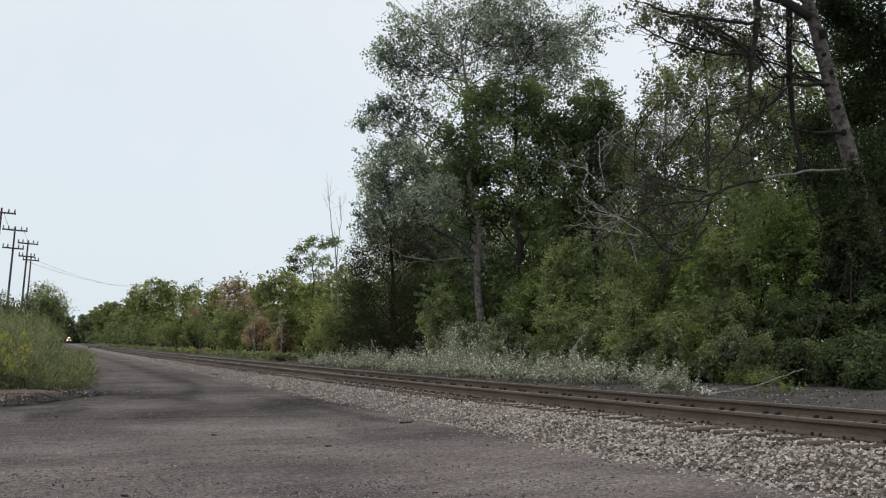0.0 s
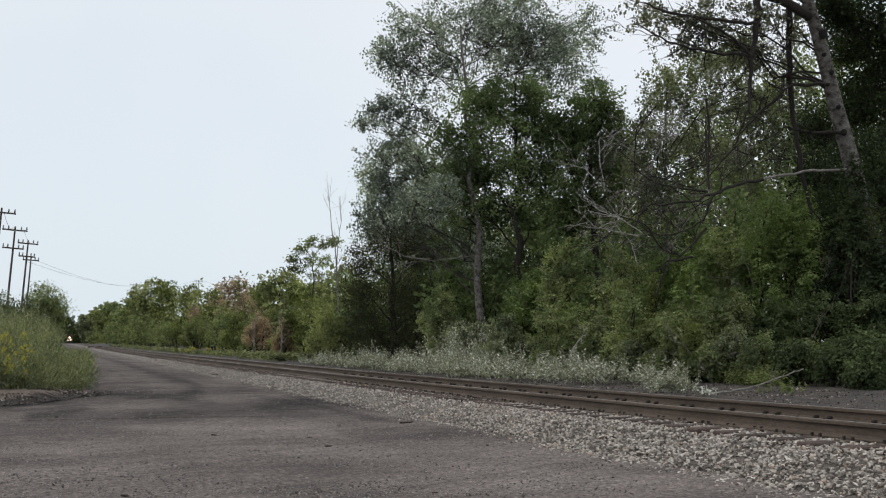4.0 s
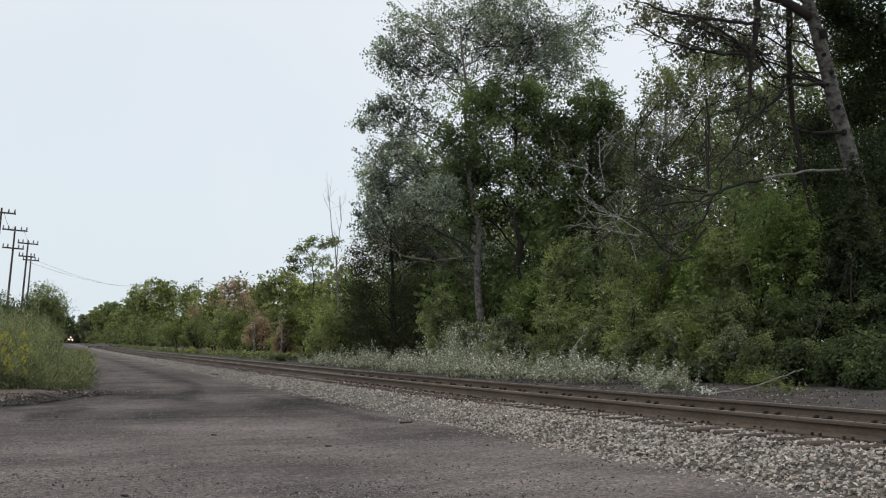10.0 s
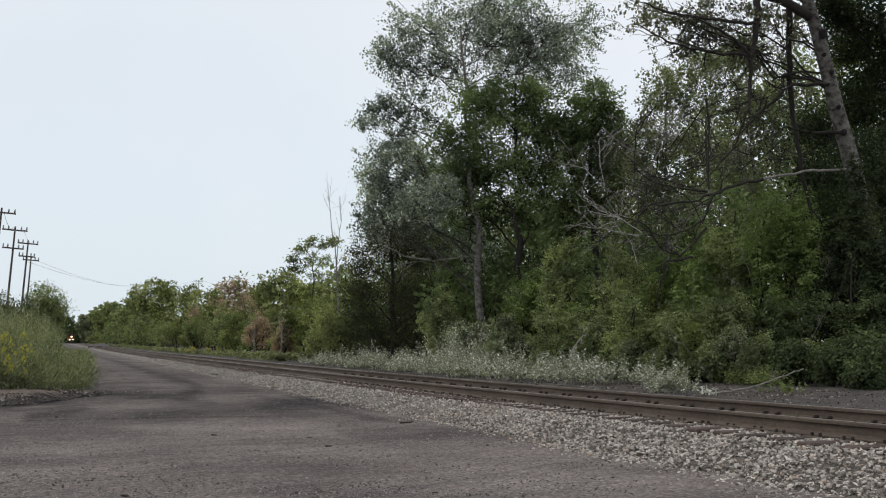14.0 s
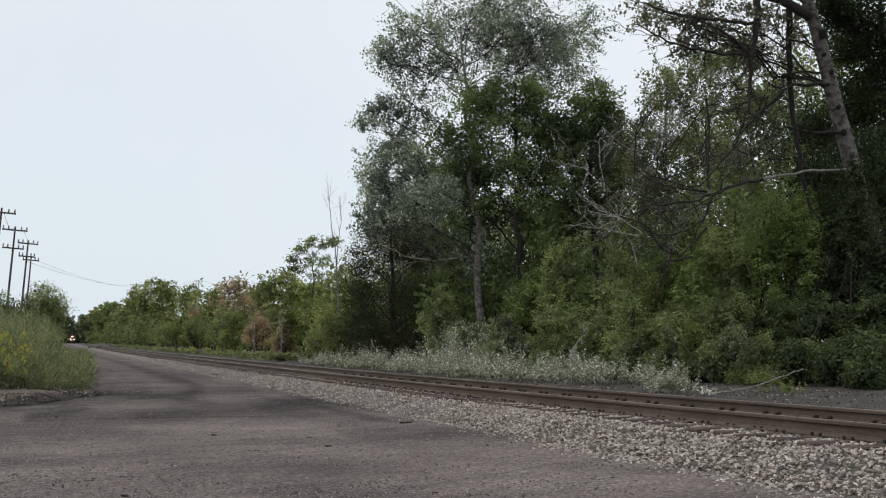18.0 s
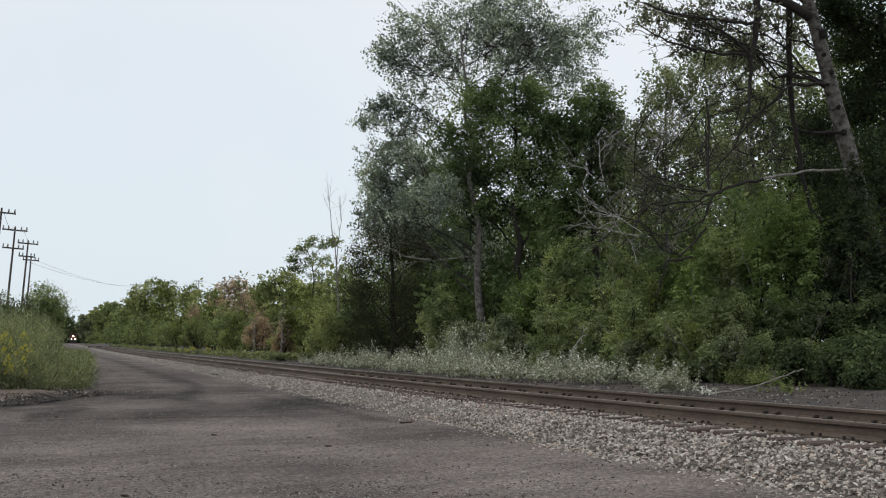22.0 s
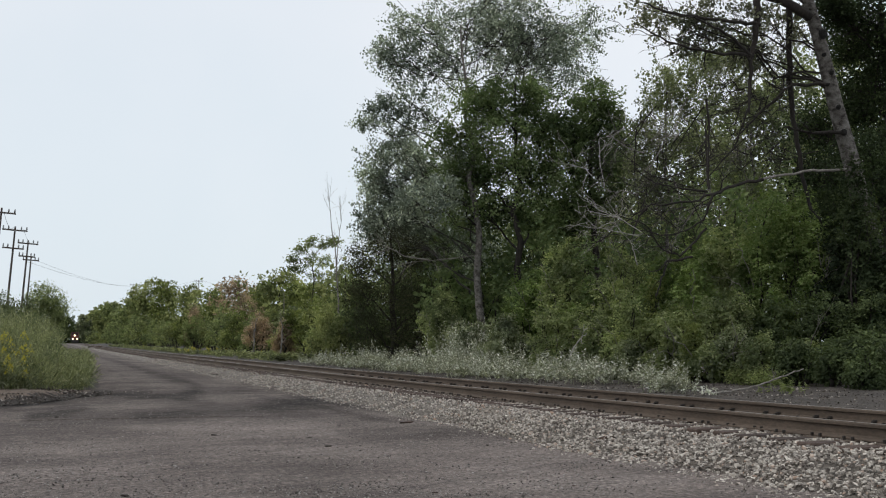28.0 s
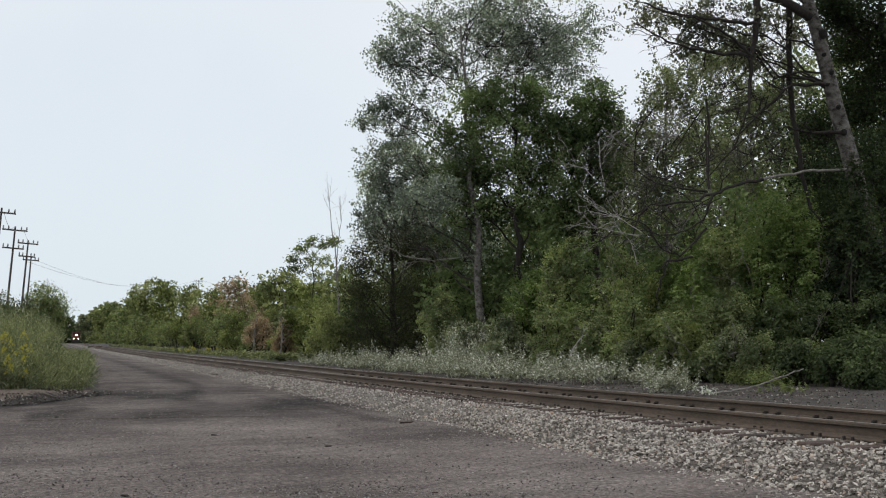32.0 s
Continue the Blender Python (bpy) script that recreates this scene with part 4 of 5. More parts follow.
dead_limb(poplar, [(16.06, 24.06, 9.9), (15.98, 24.08, 8.77), (15.84, 24.09, 7.99), (15.75, 24.12, 6.68)], 0.10, 0.03, DARKBARK, 6, 0.8)
dead_limb(poplar, [(15.84, 24.08, 8.06), (14.69, 24.24, 8.12), (13.73, 24.44, 8.33), (12.95, 24.66, 8.77)], 0.045, 0.012, DARKBARK, 8, 0.7)
dead_limb(poplar, [(15.84, 24.08, 8.06), (15.19, 24.04, 8.53), (14.36, 24.18, 8.91)], 0.045, 0.02, DARKBARK, 5, 0.6)
dead_limb(poplar, [(16.07, 24.04, 8.84), (15.19, 24.02, 8.85), (13.84, 24.34, 9.0), (13.19, 24.54, 9.27)], 0.05, 0.02, DARKBARK, 6, 0.6)
dead_limb(poplar, [(17.44, 23.99, 9.16), (16.89, 23.94, 9.4), (16.17, 24.05, 9.62)], 0.13, 0.1, DARKBARK, 0)
dead_limb(poplar, [(17.34, 24.67, 10.2), (17.41, 24.79, 8.5), (17.46, 24.8, 6.91), (17.59, 24.67, 5.47), (17.73, 24.5, 4.43)], 0.085, 0.04, DARKBARK, 4, 0.8)
dead_limb(poplar, [(17.88, 23.98, 7.49), (16.94, 24.08, 7.45), (16.06, 24.23, 6.65), (15.5, 24.37, 6.02)], 0.05, 0.015, DARKBARK, 8, 0.9)
dead_limb(poplar, [(18.28, 23.95, 6.31), (17.36, 24.04, 6.28), (16.77, 24.12, 6.4)], 0.05, 0.02, DARKBARK, 5, 0.8)
dead_limb(poplar, [(14.93, 24.68, 7.08), (15.03, 24.73, 6.05), (14.95, 24.74, 4.94)], 0.03, 0.02, DARKBARK, 6, 0.7)
dead_limb(poplar, [(15.75, 24.11, 6.82), (15.39, 24.2, 5.85), (14.53, 24.47, 4.82), (13.43, 24.81, 5.16), (12.77, 24.98, 5.7)], 0.022, 0.008, DARKBARK, 10, 0.9)
for kx, ky, kz, kr in [(17.74, 23.86, 8.72, 0.13), (17.76, 23.88, 8.2, 0.05), (17.95, 23.86, 7.77, 0.06), (17.86, 23.9, 7.47, 0.04), (18.13, 23.86, 6.92, 0.06), (18.26, 23.85, 6.3, 0.08)]:
    bm = bmesh.new()
    bmesh.ops.create_icosphere(bm, subdivisions=2, radius=1)
    for v in bm.verts:
        v.co *= 1 + 0.2 * noise.noise(v.co * 2 + Vector((kx, ky, kz)))
    bmesh.ops.scale(bm, vec=(kr, 0.07, kr * 1.1), verts=bm.verts)
    me = bpy.data.meshes.new("knot")
    bm.to_mesh(me)
    bm.free()
    me.materials.append(KNOT)
    put("knot", me, poplar, "dark scar where a limb broke off", Matrix.Translation(Vector((kx, ky, kz)) - poplar.location))
# a tangle of bare twigs round the poplar
for _ in range(34):
    ax, az = rng.uniform(14.3, 17.6), rng.uniform(4.2, 8.2)
    ay = 28.5 - 0.33 * (ax - 12) + rng.uniform(-0.5, 2.5)
    d = np.array([rng.uniform(-1.6, 0.4), rng.uniform(-0.6, 0.6), rng.uniform(-1.4, 0.7)])
    dead_limb(poplar, [(ax, ay, az), tuple(np.array([ax, ay, az]) + d * 0.5 + rng.normal(0, 0.12, 3)), tuple(np.array([ax, ay, az]) + d)], 0.018, 0.006, (DARKBARK, DEADWOOD)[int(rng.integers(2))], 7, 0.7, "twig")

for _ in range(30):
    az = rng.uniform(5.6, 9.4)
    ax = 18.0 - 0.28 * (az - 6.5) - rng.uniform(0.0, 1.9)
    a = np.array([ax, rng.uniform(24.2, 25.6), az])
    d = np.array([rng.uniform(-1.2, 0.1), rng.uniform(-0.4, 0.4), rng.uniform(-0.7, 0.4)])
    dead_limb(poplar, [tuple(a), tuple(a + d * 0.5 + rng.normal(0, 0.1, 3)), tuple(a + d)], 0.016, 0.006, DARKBARK, 7, 0.55, "twig")

# taller woods behind, filling the gaps between the front trees
for bx_, by_, tx, ty, tz, w, hh in [(17.6, 59.94, 17.5, 59.3, 9.0, 1.6, 1.5), (18.86, 59.28, 18.91, 58.48, 10.32, 2.6, 1.8), (20.73, 56.54, 20.6, 56.15, 6.27, 2.6, 1.8), (23.48, 55.63, 23.33, 55.18, 7.13, 2.6, 1.8), (25.09, 52.99, 24.93, 52.48, 7.77, 2.6, 1.8), (26.54, 50.39, 26.13, 50.01, 7.27, 2.4, 1.7), (27.82, 47.86, 27.57, 47.09, 11.22, 2.4, 1.7), (28.94, 45.37, 28.67, 44.56, 11.85, 2.4, 1.7), (29.89, 42.94, 29.61, 42.11, 12.16, 2.4, 1.7), (30.68, 40.57, 30.38, 39.68, 12.87, 2.4, 1.7), (31.3, 38.25, 30.99, 37.33, 13.27, 2.4, 1.7)]:
    masses = [(tx + rng.uniform(-1, 1), ty + rng.uniform(-1, 1), tz * f, w * rng.uniform(0.7, 1.0), hh * rng.uniform(0.7, 1)) for f in (0.92, 0.76, 0.6, 0.44)]
    tree("woodland_tree", (bx_, by_), (tx, ty, tz), 0.15, masses, L_GREEN, 0.22, 72, 15, "green tree deeper in the woods", spread=0.36, group="woods behind the track", twigs=0.15)
for x, y, w, h in [(17.75, 54.9, 1.54, 7.21), (19.34, 54.35, 1.54, 7.49), (20.98, 53.95, 1.54, 5.82), (22.54, 53.3, 1.54, 7.49), (24.16, 52.85, 1.54, 6.38), (25.75, 52.28, 1.54, 6.93), (27.34, 51.73, 1.54, 7.21), (28.9, 51.1, 1.54, 8.61), (30.49, 50.55, 1.54, 8.89), (32.08, 50.0, 1.54, 9.17)]:
    shrub(x, y, w, h, L_MAPLE, "dark bush deep in the woods", 0.45, 0.27, per=10)
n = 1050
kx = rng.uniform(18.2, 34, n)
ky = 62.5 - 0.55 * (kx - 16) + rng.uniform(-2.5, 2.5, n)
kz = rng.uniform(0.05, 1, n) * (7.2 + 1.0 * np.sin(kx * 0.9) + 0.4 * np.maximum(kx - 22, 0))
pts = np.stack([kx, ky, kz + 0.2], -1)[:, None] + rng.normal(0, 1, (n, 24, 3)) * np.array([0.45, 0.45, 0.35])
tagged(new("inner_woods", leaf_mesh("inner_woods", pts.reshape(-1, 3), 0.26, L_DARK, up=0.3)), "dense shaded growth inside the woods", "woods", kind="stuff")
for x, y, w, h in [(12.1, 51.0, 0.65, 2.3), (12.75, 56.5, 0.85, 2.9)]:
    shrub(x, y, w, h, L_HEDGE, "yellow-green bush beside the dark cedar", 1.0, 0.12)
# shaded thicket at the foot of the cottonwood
# the crown's shade is put into these bushes' dark leaf colour
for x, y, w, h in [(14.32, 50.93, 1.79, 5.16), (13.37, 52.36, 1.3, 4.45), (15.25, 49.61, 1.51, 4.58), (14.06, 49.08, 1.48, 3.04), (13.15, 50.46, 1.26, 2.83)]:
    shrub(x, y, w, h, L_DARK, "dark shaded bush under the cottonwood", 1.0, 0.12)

tree("cedar_tree", (13.2, 46.2), (13.0, 46.1, 5.6), 0.14, [
    (11.95, 46.6, 4.6, 0.75, 0.75), (12.93, 46.0, 5.0, 0.95, 0.8), (14.36, 46.3, 4.75, 0.95, 0.8), (11.83, 46.3, 3.2, 0.8, 0.85), (13.06, 45.6, 3.3, 1.05, 0.9), (14.63, 46.0, 3.0, 1.05, 0.9), (12.0, 46.1, 1.75, 0.85, 0.9), (13.4, 45.6, 1.65, 1.0, 0.9), (15.1, 46.4, 1.6, 1.0, 0.9)],
    L_CEDAR, 0.09, 120, 20, "dense dark cedar at the edge of the woods", DARKBARK, 0.17, 0.4, 0.4, twigs=0.1, full=1.1)

# understorey behind
for x, y, w, h in [(14.84, 44.4, 1.59, 5.38), (16.2, 42.86, 1.56, 5.74), (17.3, 40.36, 1.7, 5.96), (18.07, 38.05, 1.62, 5.34), (19.13, 36.62, 1.59, 5.54), (19.78, 34.21, 1.7, 6.54), (20.83, 32.79, 1.65, 6.77), (21.97, 31.33, 1.61, 6.98), (22.86, 29.97, 1.57, 7.17), (23.49, 28.66, 1.52, 7.68)]:
    shrub(x, y, w, h, L_MAPLE, "dark undergrowth in the shade of the trees", 0.7 if x < 19.74 else 0.9, 0.19, per=10)
# vines in dark leaves, also standing in for shade on the lower trunk
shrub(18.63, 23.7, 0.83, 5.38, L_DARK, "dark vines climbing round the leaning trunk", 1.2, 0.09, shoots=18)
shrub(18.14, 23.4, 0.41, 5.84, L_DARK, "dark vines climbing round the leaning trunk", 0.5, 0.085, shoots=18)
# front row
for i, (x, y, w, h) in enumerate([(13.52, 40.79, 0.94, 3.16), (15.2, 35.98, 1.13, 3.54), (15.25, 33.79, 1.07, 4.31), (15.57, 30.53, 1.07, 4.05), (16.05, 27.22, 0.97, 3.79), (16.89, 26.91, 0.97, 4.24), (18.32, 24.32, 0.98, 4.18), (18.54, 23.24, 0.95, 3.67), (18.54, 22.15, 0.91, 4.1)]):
    # beyond x = 17.8 the leaf colour carries the shade of the trees
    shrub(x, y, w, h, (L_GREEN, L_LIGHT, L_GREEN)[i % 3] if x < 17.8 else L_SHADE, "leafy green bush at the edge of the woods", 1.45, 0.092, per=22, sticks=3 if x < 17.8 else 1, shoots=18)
for x, y, w, h in [(17.14, 25.68, 1.09, 5.23), (17.74, 24.97, 0.93, 5.09), (15.18, 31.81, 1.01, 2.95), (15.7, 28.44, 0.77, 3.26)]:
    shrub(x, y, w, h, L_LIGHT, "vine-covered bright green bush", 1.6, 0.088, per=22, sticks=3, shoots=18)
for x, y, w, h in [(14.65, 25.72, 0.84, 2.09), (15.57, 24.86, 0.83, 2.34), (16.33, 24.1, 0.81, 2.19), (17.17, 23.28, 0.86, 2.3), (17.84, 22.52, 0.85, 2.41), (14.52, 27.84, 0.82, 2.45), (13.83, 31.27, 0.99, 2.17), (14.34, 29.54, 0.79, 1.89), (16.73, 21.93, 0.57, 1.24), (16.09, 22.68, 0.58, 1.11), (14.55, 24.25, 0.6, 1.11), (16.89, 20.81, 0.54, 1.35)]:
    # bushes farther right get darker leaves, shade included in the colour
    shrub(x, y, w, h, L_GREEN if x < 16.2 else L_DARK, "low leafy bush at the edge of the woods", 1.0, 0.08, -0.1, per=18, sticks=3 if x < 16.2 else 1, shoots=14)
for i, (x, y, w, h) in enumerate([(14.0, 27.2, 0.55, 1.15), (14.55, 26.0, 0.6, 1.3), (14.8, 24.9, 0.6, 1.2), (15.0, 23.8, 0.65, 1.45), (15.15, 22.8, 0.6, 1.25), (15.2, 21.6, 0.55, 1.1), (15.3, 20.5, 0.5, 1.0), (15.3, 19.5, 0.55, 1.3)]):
    # from the sixth on, darker leaves carry the trees' shade
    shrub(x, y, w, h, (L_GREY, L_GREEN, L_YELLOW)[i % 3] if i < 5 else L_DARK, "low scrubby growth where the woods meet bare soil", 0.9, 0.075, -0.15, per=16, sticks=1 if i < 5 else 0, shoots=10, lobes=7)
for x, y, w, h in [(13.98, 35.46, 1.01, 2.01), (13.8, 37.65, 0.87, 1.77), (13.71, 39.76, 0.91, 2.1)]:
    shrub(x, y, w, h, L_GREY, "grey-green bush beside the track", 1.3, 0.09, shoots=14)

shrub(14.39, 24.58, 0.15, 1.58, L_YELLOW, "small bush with yellowing leaves", 0.8, 0.075)
shrub(15.31, 28.05, 0.33, 3.15, L_YELLOW, "yellowing bush among the green", 0.6, 0.08)

# far woods along the line
FARTREES = [(13.76, 586.07, 3.79, 14.64), (18.65, 394.27, 4.78, 14.33), (20.99, 688.9, 6.38, 19.91), (17.53, 436.8, 6.09, 15.52), (18.64, 341.65, 4.47, 11.8), (17.07, 236.31, 3.78, 14.0), (19.73, 219.71, 3.33, 12.44), (21.58, 203.36, 2.9, 11.17), (22.74, 181.99, 2.96, 9.39),
    (23.09, 155.37, 3.5, 9.9), (22.43, 134.65, 2.22, 8.11), (21.35, 116.99, 2.05, 8.71), (20.96, 103.56, 1.73, 6.56), (20.05, 90.18, 1.6, 5.89), (18.77, 77.88, 1.55, 6.43), (16.77, 268.28, 3.77, 12.05)]
kinds = [L_GREY, L_GREEN, L_GREY, L_HEDGE, L_GREEN, L_HEDGE, L_YELLOW, L_HEDGE, L_YELLOW, L_RED, L_YELLOW, L_HEDGE, L_YELLOW, L_HEDGE, L_GREEN, L_GREEN]
for (x, y, w, h), leaf in zip(FARTREES, kinds):
    z = float(ground_z(x, y))
    hh = h - z
    masses = [(x + rng.uniform(-0.5, 0.5) * w, y + rng.uniform(-0.5, 0.5) * w, z + hh * f, w * rng.uniform(0.55, 0.85), hh * 0.15) for f in (0.86, 0.74, 0.62, 0.52, 0.42, 0.32, 0.22, 0.12)]
    tree("tree", (x, y), (x, y, h - hh * 0.1), 0.12, masses, leaf, 0.14 + 0.0013 * y, 72, 12, "mid-height tree in the far woods along the track", spread=0.16 + 0.04 * w, group="far trees", twigs=0.1)
for x, y, w, h in [(15.74, 174.14, 3.29, 4.59), (16.16, 142.3, 2.71, 4.66), (15.89, 115.97, 2.22, 4.59), (16.21, 79.0, 1.55, 3.15), (15.34, 66.64, 1.48, 2.85), (14.82, 60.44, 1.35, 3.15), (14.6, 216.64, 4.06, 6.41), (14.87, 301.03, 4.2, 7.02), (16.46, 105.31, 1.78, 3.53), (16.07, 74.75, 1.47, 3.97)]:
    shrub(x, y, w, h, L_GREEN, "green bush in the far hedge along the track", 0.8, 0.18)
foot = np.random.default_rng(11)
for i in range(20):
    y = 64 + 190 * (i / 20) ** 1.5
    x = 14.5 + 1.4 * min(1.0, (y - 60) / 60) + foot.uniform(-0.4, 0.9)
    shrub(x, y, 1.2 + 0.006 * y, foot.uniform(2.2, 3.8) + 0.008 * y, (L_HEDGE, L_GREEN, L_YELLOW, L_HEDGE, L_GREY)[i % 5], "bushy growth at the foot of the far hedge", 0.75, 0.15 + 0.0006 * y, lobes=8)
for x, y, w, h in [(13.2, 80.0, 1.2, 3.3), (13.4, 71.5, 0.85, 2.6), (15.8, 142.3, 1.35, 6.01), (16.92, 110.18, 1.28, 6.56)]:
    shrub(x, y, w, h, L_RED, "russet-leaved bush in the hedge", 1.2, 0.12)
tree("tree", (-1.0, 190.54), (-1.23, 189.87, 10.0), 0.2, [(-1.6, 190.14, 8.26, 2.44, 2.09), (-0.23, 189.83, 6.53, 2.17, 2.09), (-2.71, 190.65, 6.53, 2.44, 2.35), (-1.09, 190.26, 4.79, 3.04, 1.91), (0.35, 189.7, 5.05, 1.0, 1.57), (-1.4, 190.4, 3.06, 2.6, 1.57)], L_GREEN, 0.27, 120, 20, "dark round-crowned tree across the lane", spread=0.5, twigs=0.1)

# the rest of the woods, too far and dense to tell trees apart
n = 2300
wy = 60 + 700 * rng.uniform(0, 1, n) ** 1.5
wx = 17 + 30 * rng.uniform(0, 1, n)
wz = rng.uniform(0, 1, n) ** 0.8 * np.minimum(4.3 + 0.021 * wy, 11.0) * (1 + 0.12 * np.sin(wy * 0.21))
far_left = rng.uniform(0, 1, n) < 0.25
wx = np.where(far_left, -8 - 60 * rng.uniform(0, 1, n), wx)
wy = np.where(far_left, 240 + wy * 0.7, wy)
wz[::4] = rng.uniform(0, 1.6, len(wz[::4]))
pts = np.stack([wx, wy, wz + ground_z(wx, wy)], -1)[:, None] + rng.normal(0, 1, (n, 18, 3)) * np.array([0.7, 0.7, 0.5])
tagged(new("far_woods", leaf_mesh("far_woods", pts.reshape(-1, 3), 0.5, L_HEDGE, up=0.3)), "dense green woods far along the track", "woods", kind="stuff")

n = 900
ex, ey = rng.uniform(-60, -5, n), rng.uniform(230, 330, n)
ez = rng.uniform(0, 1, n) * (7.5 + 1.5 * np.sin(ex * 0.4))
pts = np.stack([ex, ey, ez + ground_z(ex, ey)], -1)[:, None] + rng.normal(0, 1, (n, 18, 3)) * 0.7
tagged(new("lane_woods", leaf_mesh("lane_woods", pts.reshape(-1, 3), 0.6, L_FAR, up=0.2)), "dark hedge far along the lane", "woods", kind="stuff")
n = 1900
ex, ey = rng.uniform(-60, 80, n), rng.uniform(790, 830, n)
ez = rng.uniform(0, 1, n) * (15.5 + 2.0 * np.sin(ex * 0.31) + 1.5 * np.sin(ex * 0.83))
pts = np.stack([ex, ey, ez + ground_z(ex, ey)], -1)[:, None] + rng.normal(0, 1, (n, 22, 3)) * 0.9
tagged(new("distant_woods", leaf_mesh("distant_woods", pts.reshape(-1, 3), 1.6, L_FAR, up=0.0)), "dark woods closing the view down the line", "woods", kind="stuff")

# ---- weeds ----
n = 3100
ux, uy = 2.0 - 6.8 * rng.uniform(0, 1, n) ** 1.2, 25.5 + 42 * rng.uniform(0, 1, n) ** 1.3
inside = 12.88 - corner(ux, uy) + 0.03 * np.clip(uy - 32, 0, 24)
ux, uy, inside = ux[inside > 0], uy[inside > 0], inside[inside > 0]
n = len(ux)
uh = np.interp(inside, [0, 0.35, 0.9, 1.5, 3, 5], [0.55, 0.95, 1.15, 1.5, 1.8, 2.1]) * rng.uniform(0.62, 1.05, n) * (1 + 0.22 * bumps(ux, uy, 2.1, 3.0))
uh = np.where(uy < 31, np.minimum(uh, 1.15), uh) * (1 + 0.25 * np.clip((uy - 33) / 6, 0, 1))
lane = (ux > 0.001 * uy) & (ux < 0.024 * uy)
uh = np.where(lane, np.minimum(uh, 0.82), uh)
weeds("goldenrod_weeds", ux, uy, uh, L_WEED, 0.16, 44, "tall green goldenrod and weeds at the lane corner", "weeds", FLOWER, np.where((ux < -0.6) & (uy < 31), 0.3, 0.0), lean=0.15, wide=0.09, fluff=0.09, climb=(-0.2, 1.3), droop=0.15)
for x, y, w, h in [(-2.39, 61.85, 1.18, 3.8), (-1.41, 65.77, 1.14, 3.69), (-3.09, 55.79, 1.01, 3.33), (-0.73, 63.52, 0.64, 2.62), (-0.92, 48.82, 0.62, 2.19), (-0.6, 65.49, 0.3, 2.2), (-0.5, 84.36, 0.43, 1.96)]:
    shrub(x, y, w, h, L_GREY, "light green willow bush behind the weeds", 1.6, 0.11)
n = 2000
ux, uy = 10.5 + 3.2 * rng.uniform(0, 1, n) ** 0.8, 24.2 + 28.5 * rng.uniform(0, 1, n) ** 1.05
uh = (0.25 + 0.85 * rng.uniform(0, 1, n) ** 2.2) * (0.65 + 0.5 * bumps(ux, uy, 0.9, 4.0)) + 0.08
keep = (bumps(ux, uy, 1.7, 2.5) + rng.uniform(-0.35, 0.5, n) > -0.05) & (ux > 10.5 + 0.32 * np.maximum(0, 27.5 - uy)) & ((uy > 27) | (bumps(ux, uy, 0.8, 1.0) + rng.uniform(-0.6, 0.4, n) > 0.15))
ux, uy, uh = ux[keep], uy[keep], uh[keep]
weeds("silver_weeds", ux, uy, uh, L_WHITE, 0.075, 46, "pale silvery weeds growing beside the track", "weeds", lean=0.28, wide=0.36, fluff=0.04, climb=(-0.1, 1.1), droop=0.05)
n = 240
ux, uy = rng.normal(13.5, 0.55, n), rng.normal(37.6, 0.9, n)
weeds("tall_silver_weeds", ux, uy, rng.uniform(0.5, 1.75, n), L_WHITE, 0.085, 34, "tall pale weeds leaning out before the bushes", "weeds", lean=0.28, wide=0.25, fluff=0.07, climb=(0.0, 1.3), droop=0.05)
n = 700
ux, uy = 10.6 + 2.6 * rng.uniform(0, 1, n), 60 + 200 * rng.uniform(0, 1, n) ** 1.4
weeds("hedge_weeds", ux, uy, rng.uniform(0.2, 0.5, n), L_WEED, 0.22, 22, "green and yellow weeds along the foot of the hedge", "weeds", FLOWER, np.where((uy > 92) & (uy < 118), 0.5, 0.02))
n = 620
ux, uy = rng.uniform(14.1, 16.2, n), rng.uniform(21.5, 36, n)
ux = np.maximum(ux, 14.2 + 0.05 * (30 - uy))
weeds("thicket_weeds", ux, uy, rng.uniform(0.15, 0.55, n), L_GREEN, 0.09, 30, "low green weeds at the foot of the thicket", "weeds", lean=0.4, fluff=0.08)
n = 38
ux, uy = rng.normal(11.26, 0.24, n), rng.normal(20.16, 0.22, n)
weeds("pale_weed_clump", ux, uy, rng.uniform(0.25, 0.65, n), L_WHITE, 0.065, 60, "pale green weed clump with whitish flowers", "weeds", lean=0.4, fluff=0.03)
n = 8
ux, uy = rng.normal(11.56, 0.1, n), rng.normal(19.21, 0.1, n)
weeds("white_weed", ux, uy, rng.uniform(0.1, 0.22, n), L_WHITEST, 0.07, 9, "small whitish weed by the fallen branch", "weeds")
n = 16
ux, uy = rng.normal(13.29, 0.15, n), rng.normal(19.27, 0.3, n)
weeds("soil_weeds", ux, uy, rng.uniform(0.08, 0.3, n), L_GREEN, 0.08, 18, "small green weeds sprouting from the soil", "weeds")
n = 1100
ux, uy = 2.0 - 9.8 * rng.uniform(0, 1, n) ** 1.2, 25.5 + 36 * rng.uniform(0, 1, n) ** 1.4
inside = 12.92 - corner(ux, uy) + 0.03 * np.clip(uy - 32, 0, 24)
ux, uy, inside = ux[inside > 0], uy[inside > 0], inside[inside > 0]
uh = np.interp(inside, [0, 0.5, 1.1, 1.6, 3], [0.3, 0.7, 1.1, 1.6, 1.95]) * rng.uniform(0.7, 1.05, len(ux))
uh = np.where(uy < 30, np.minimum(uh, 1.1), uh)
uh = np.where((ux > 0.001 * uy) & (ux < 0.024 * uy), np.minimum(uh, 0.82), uh)
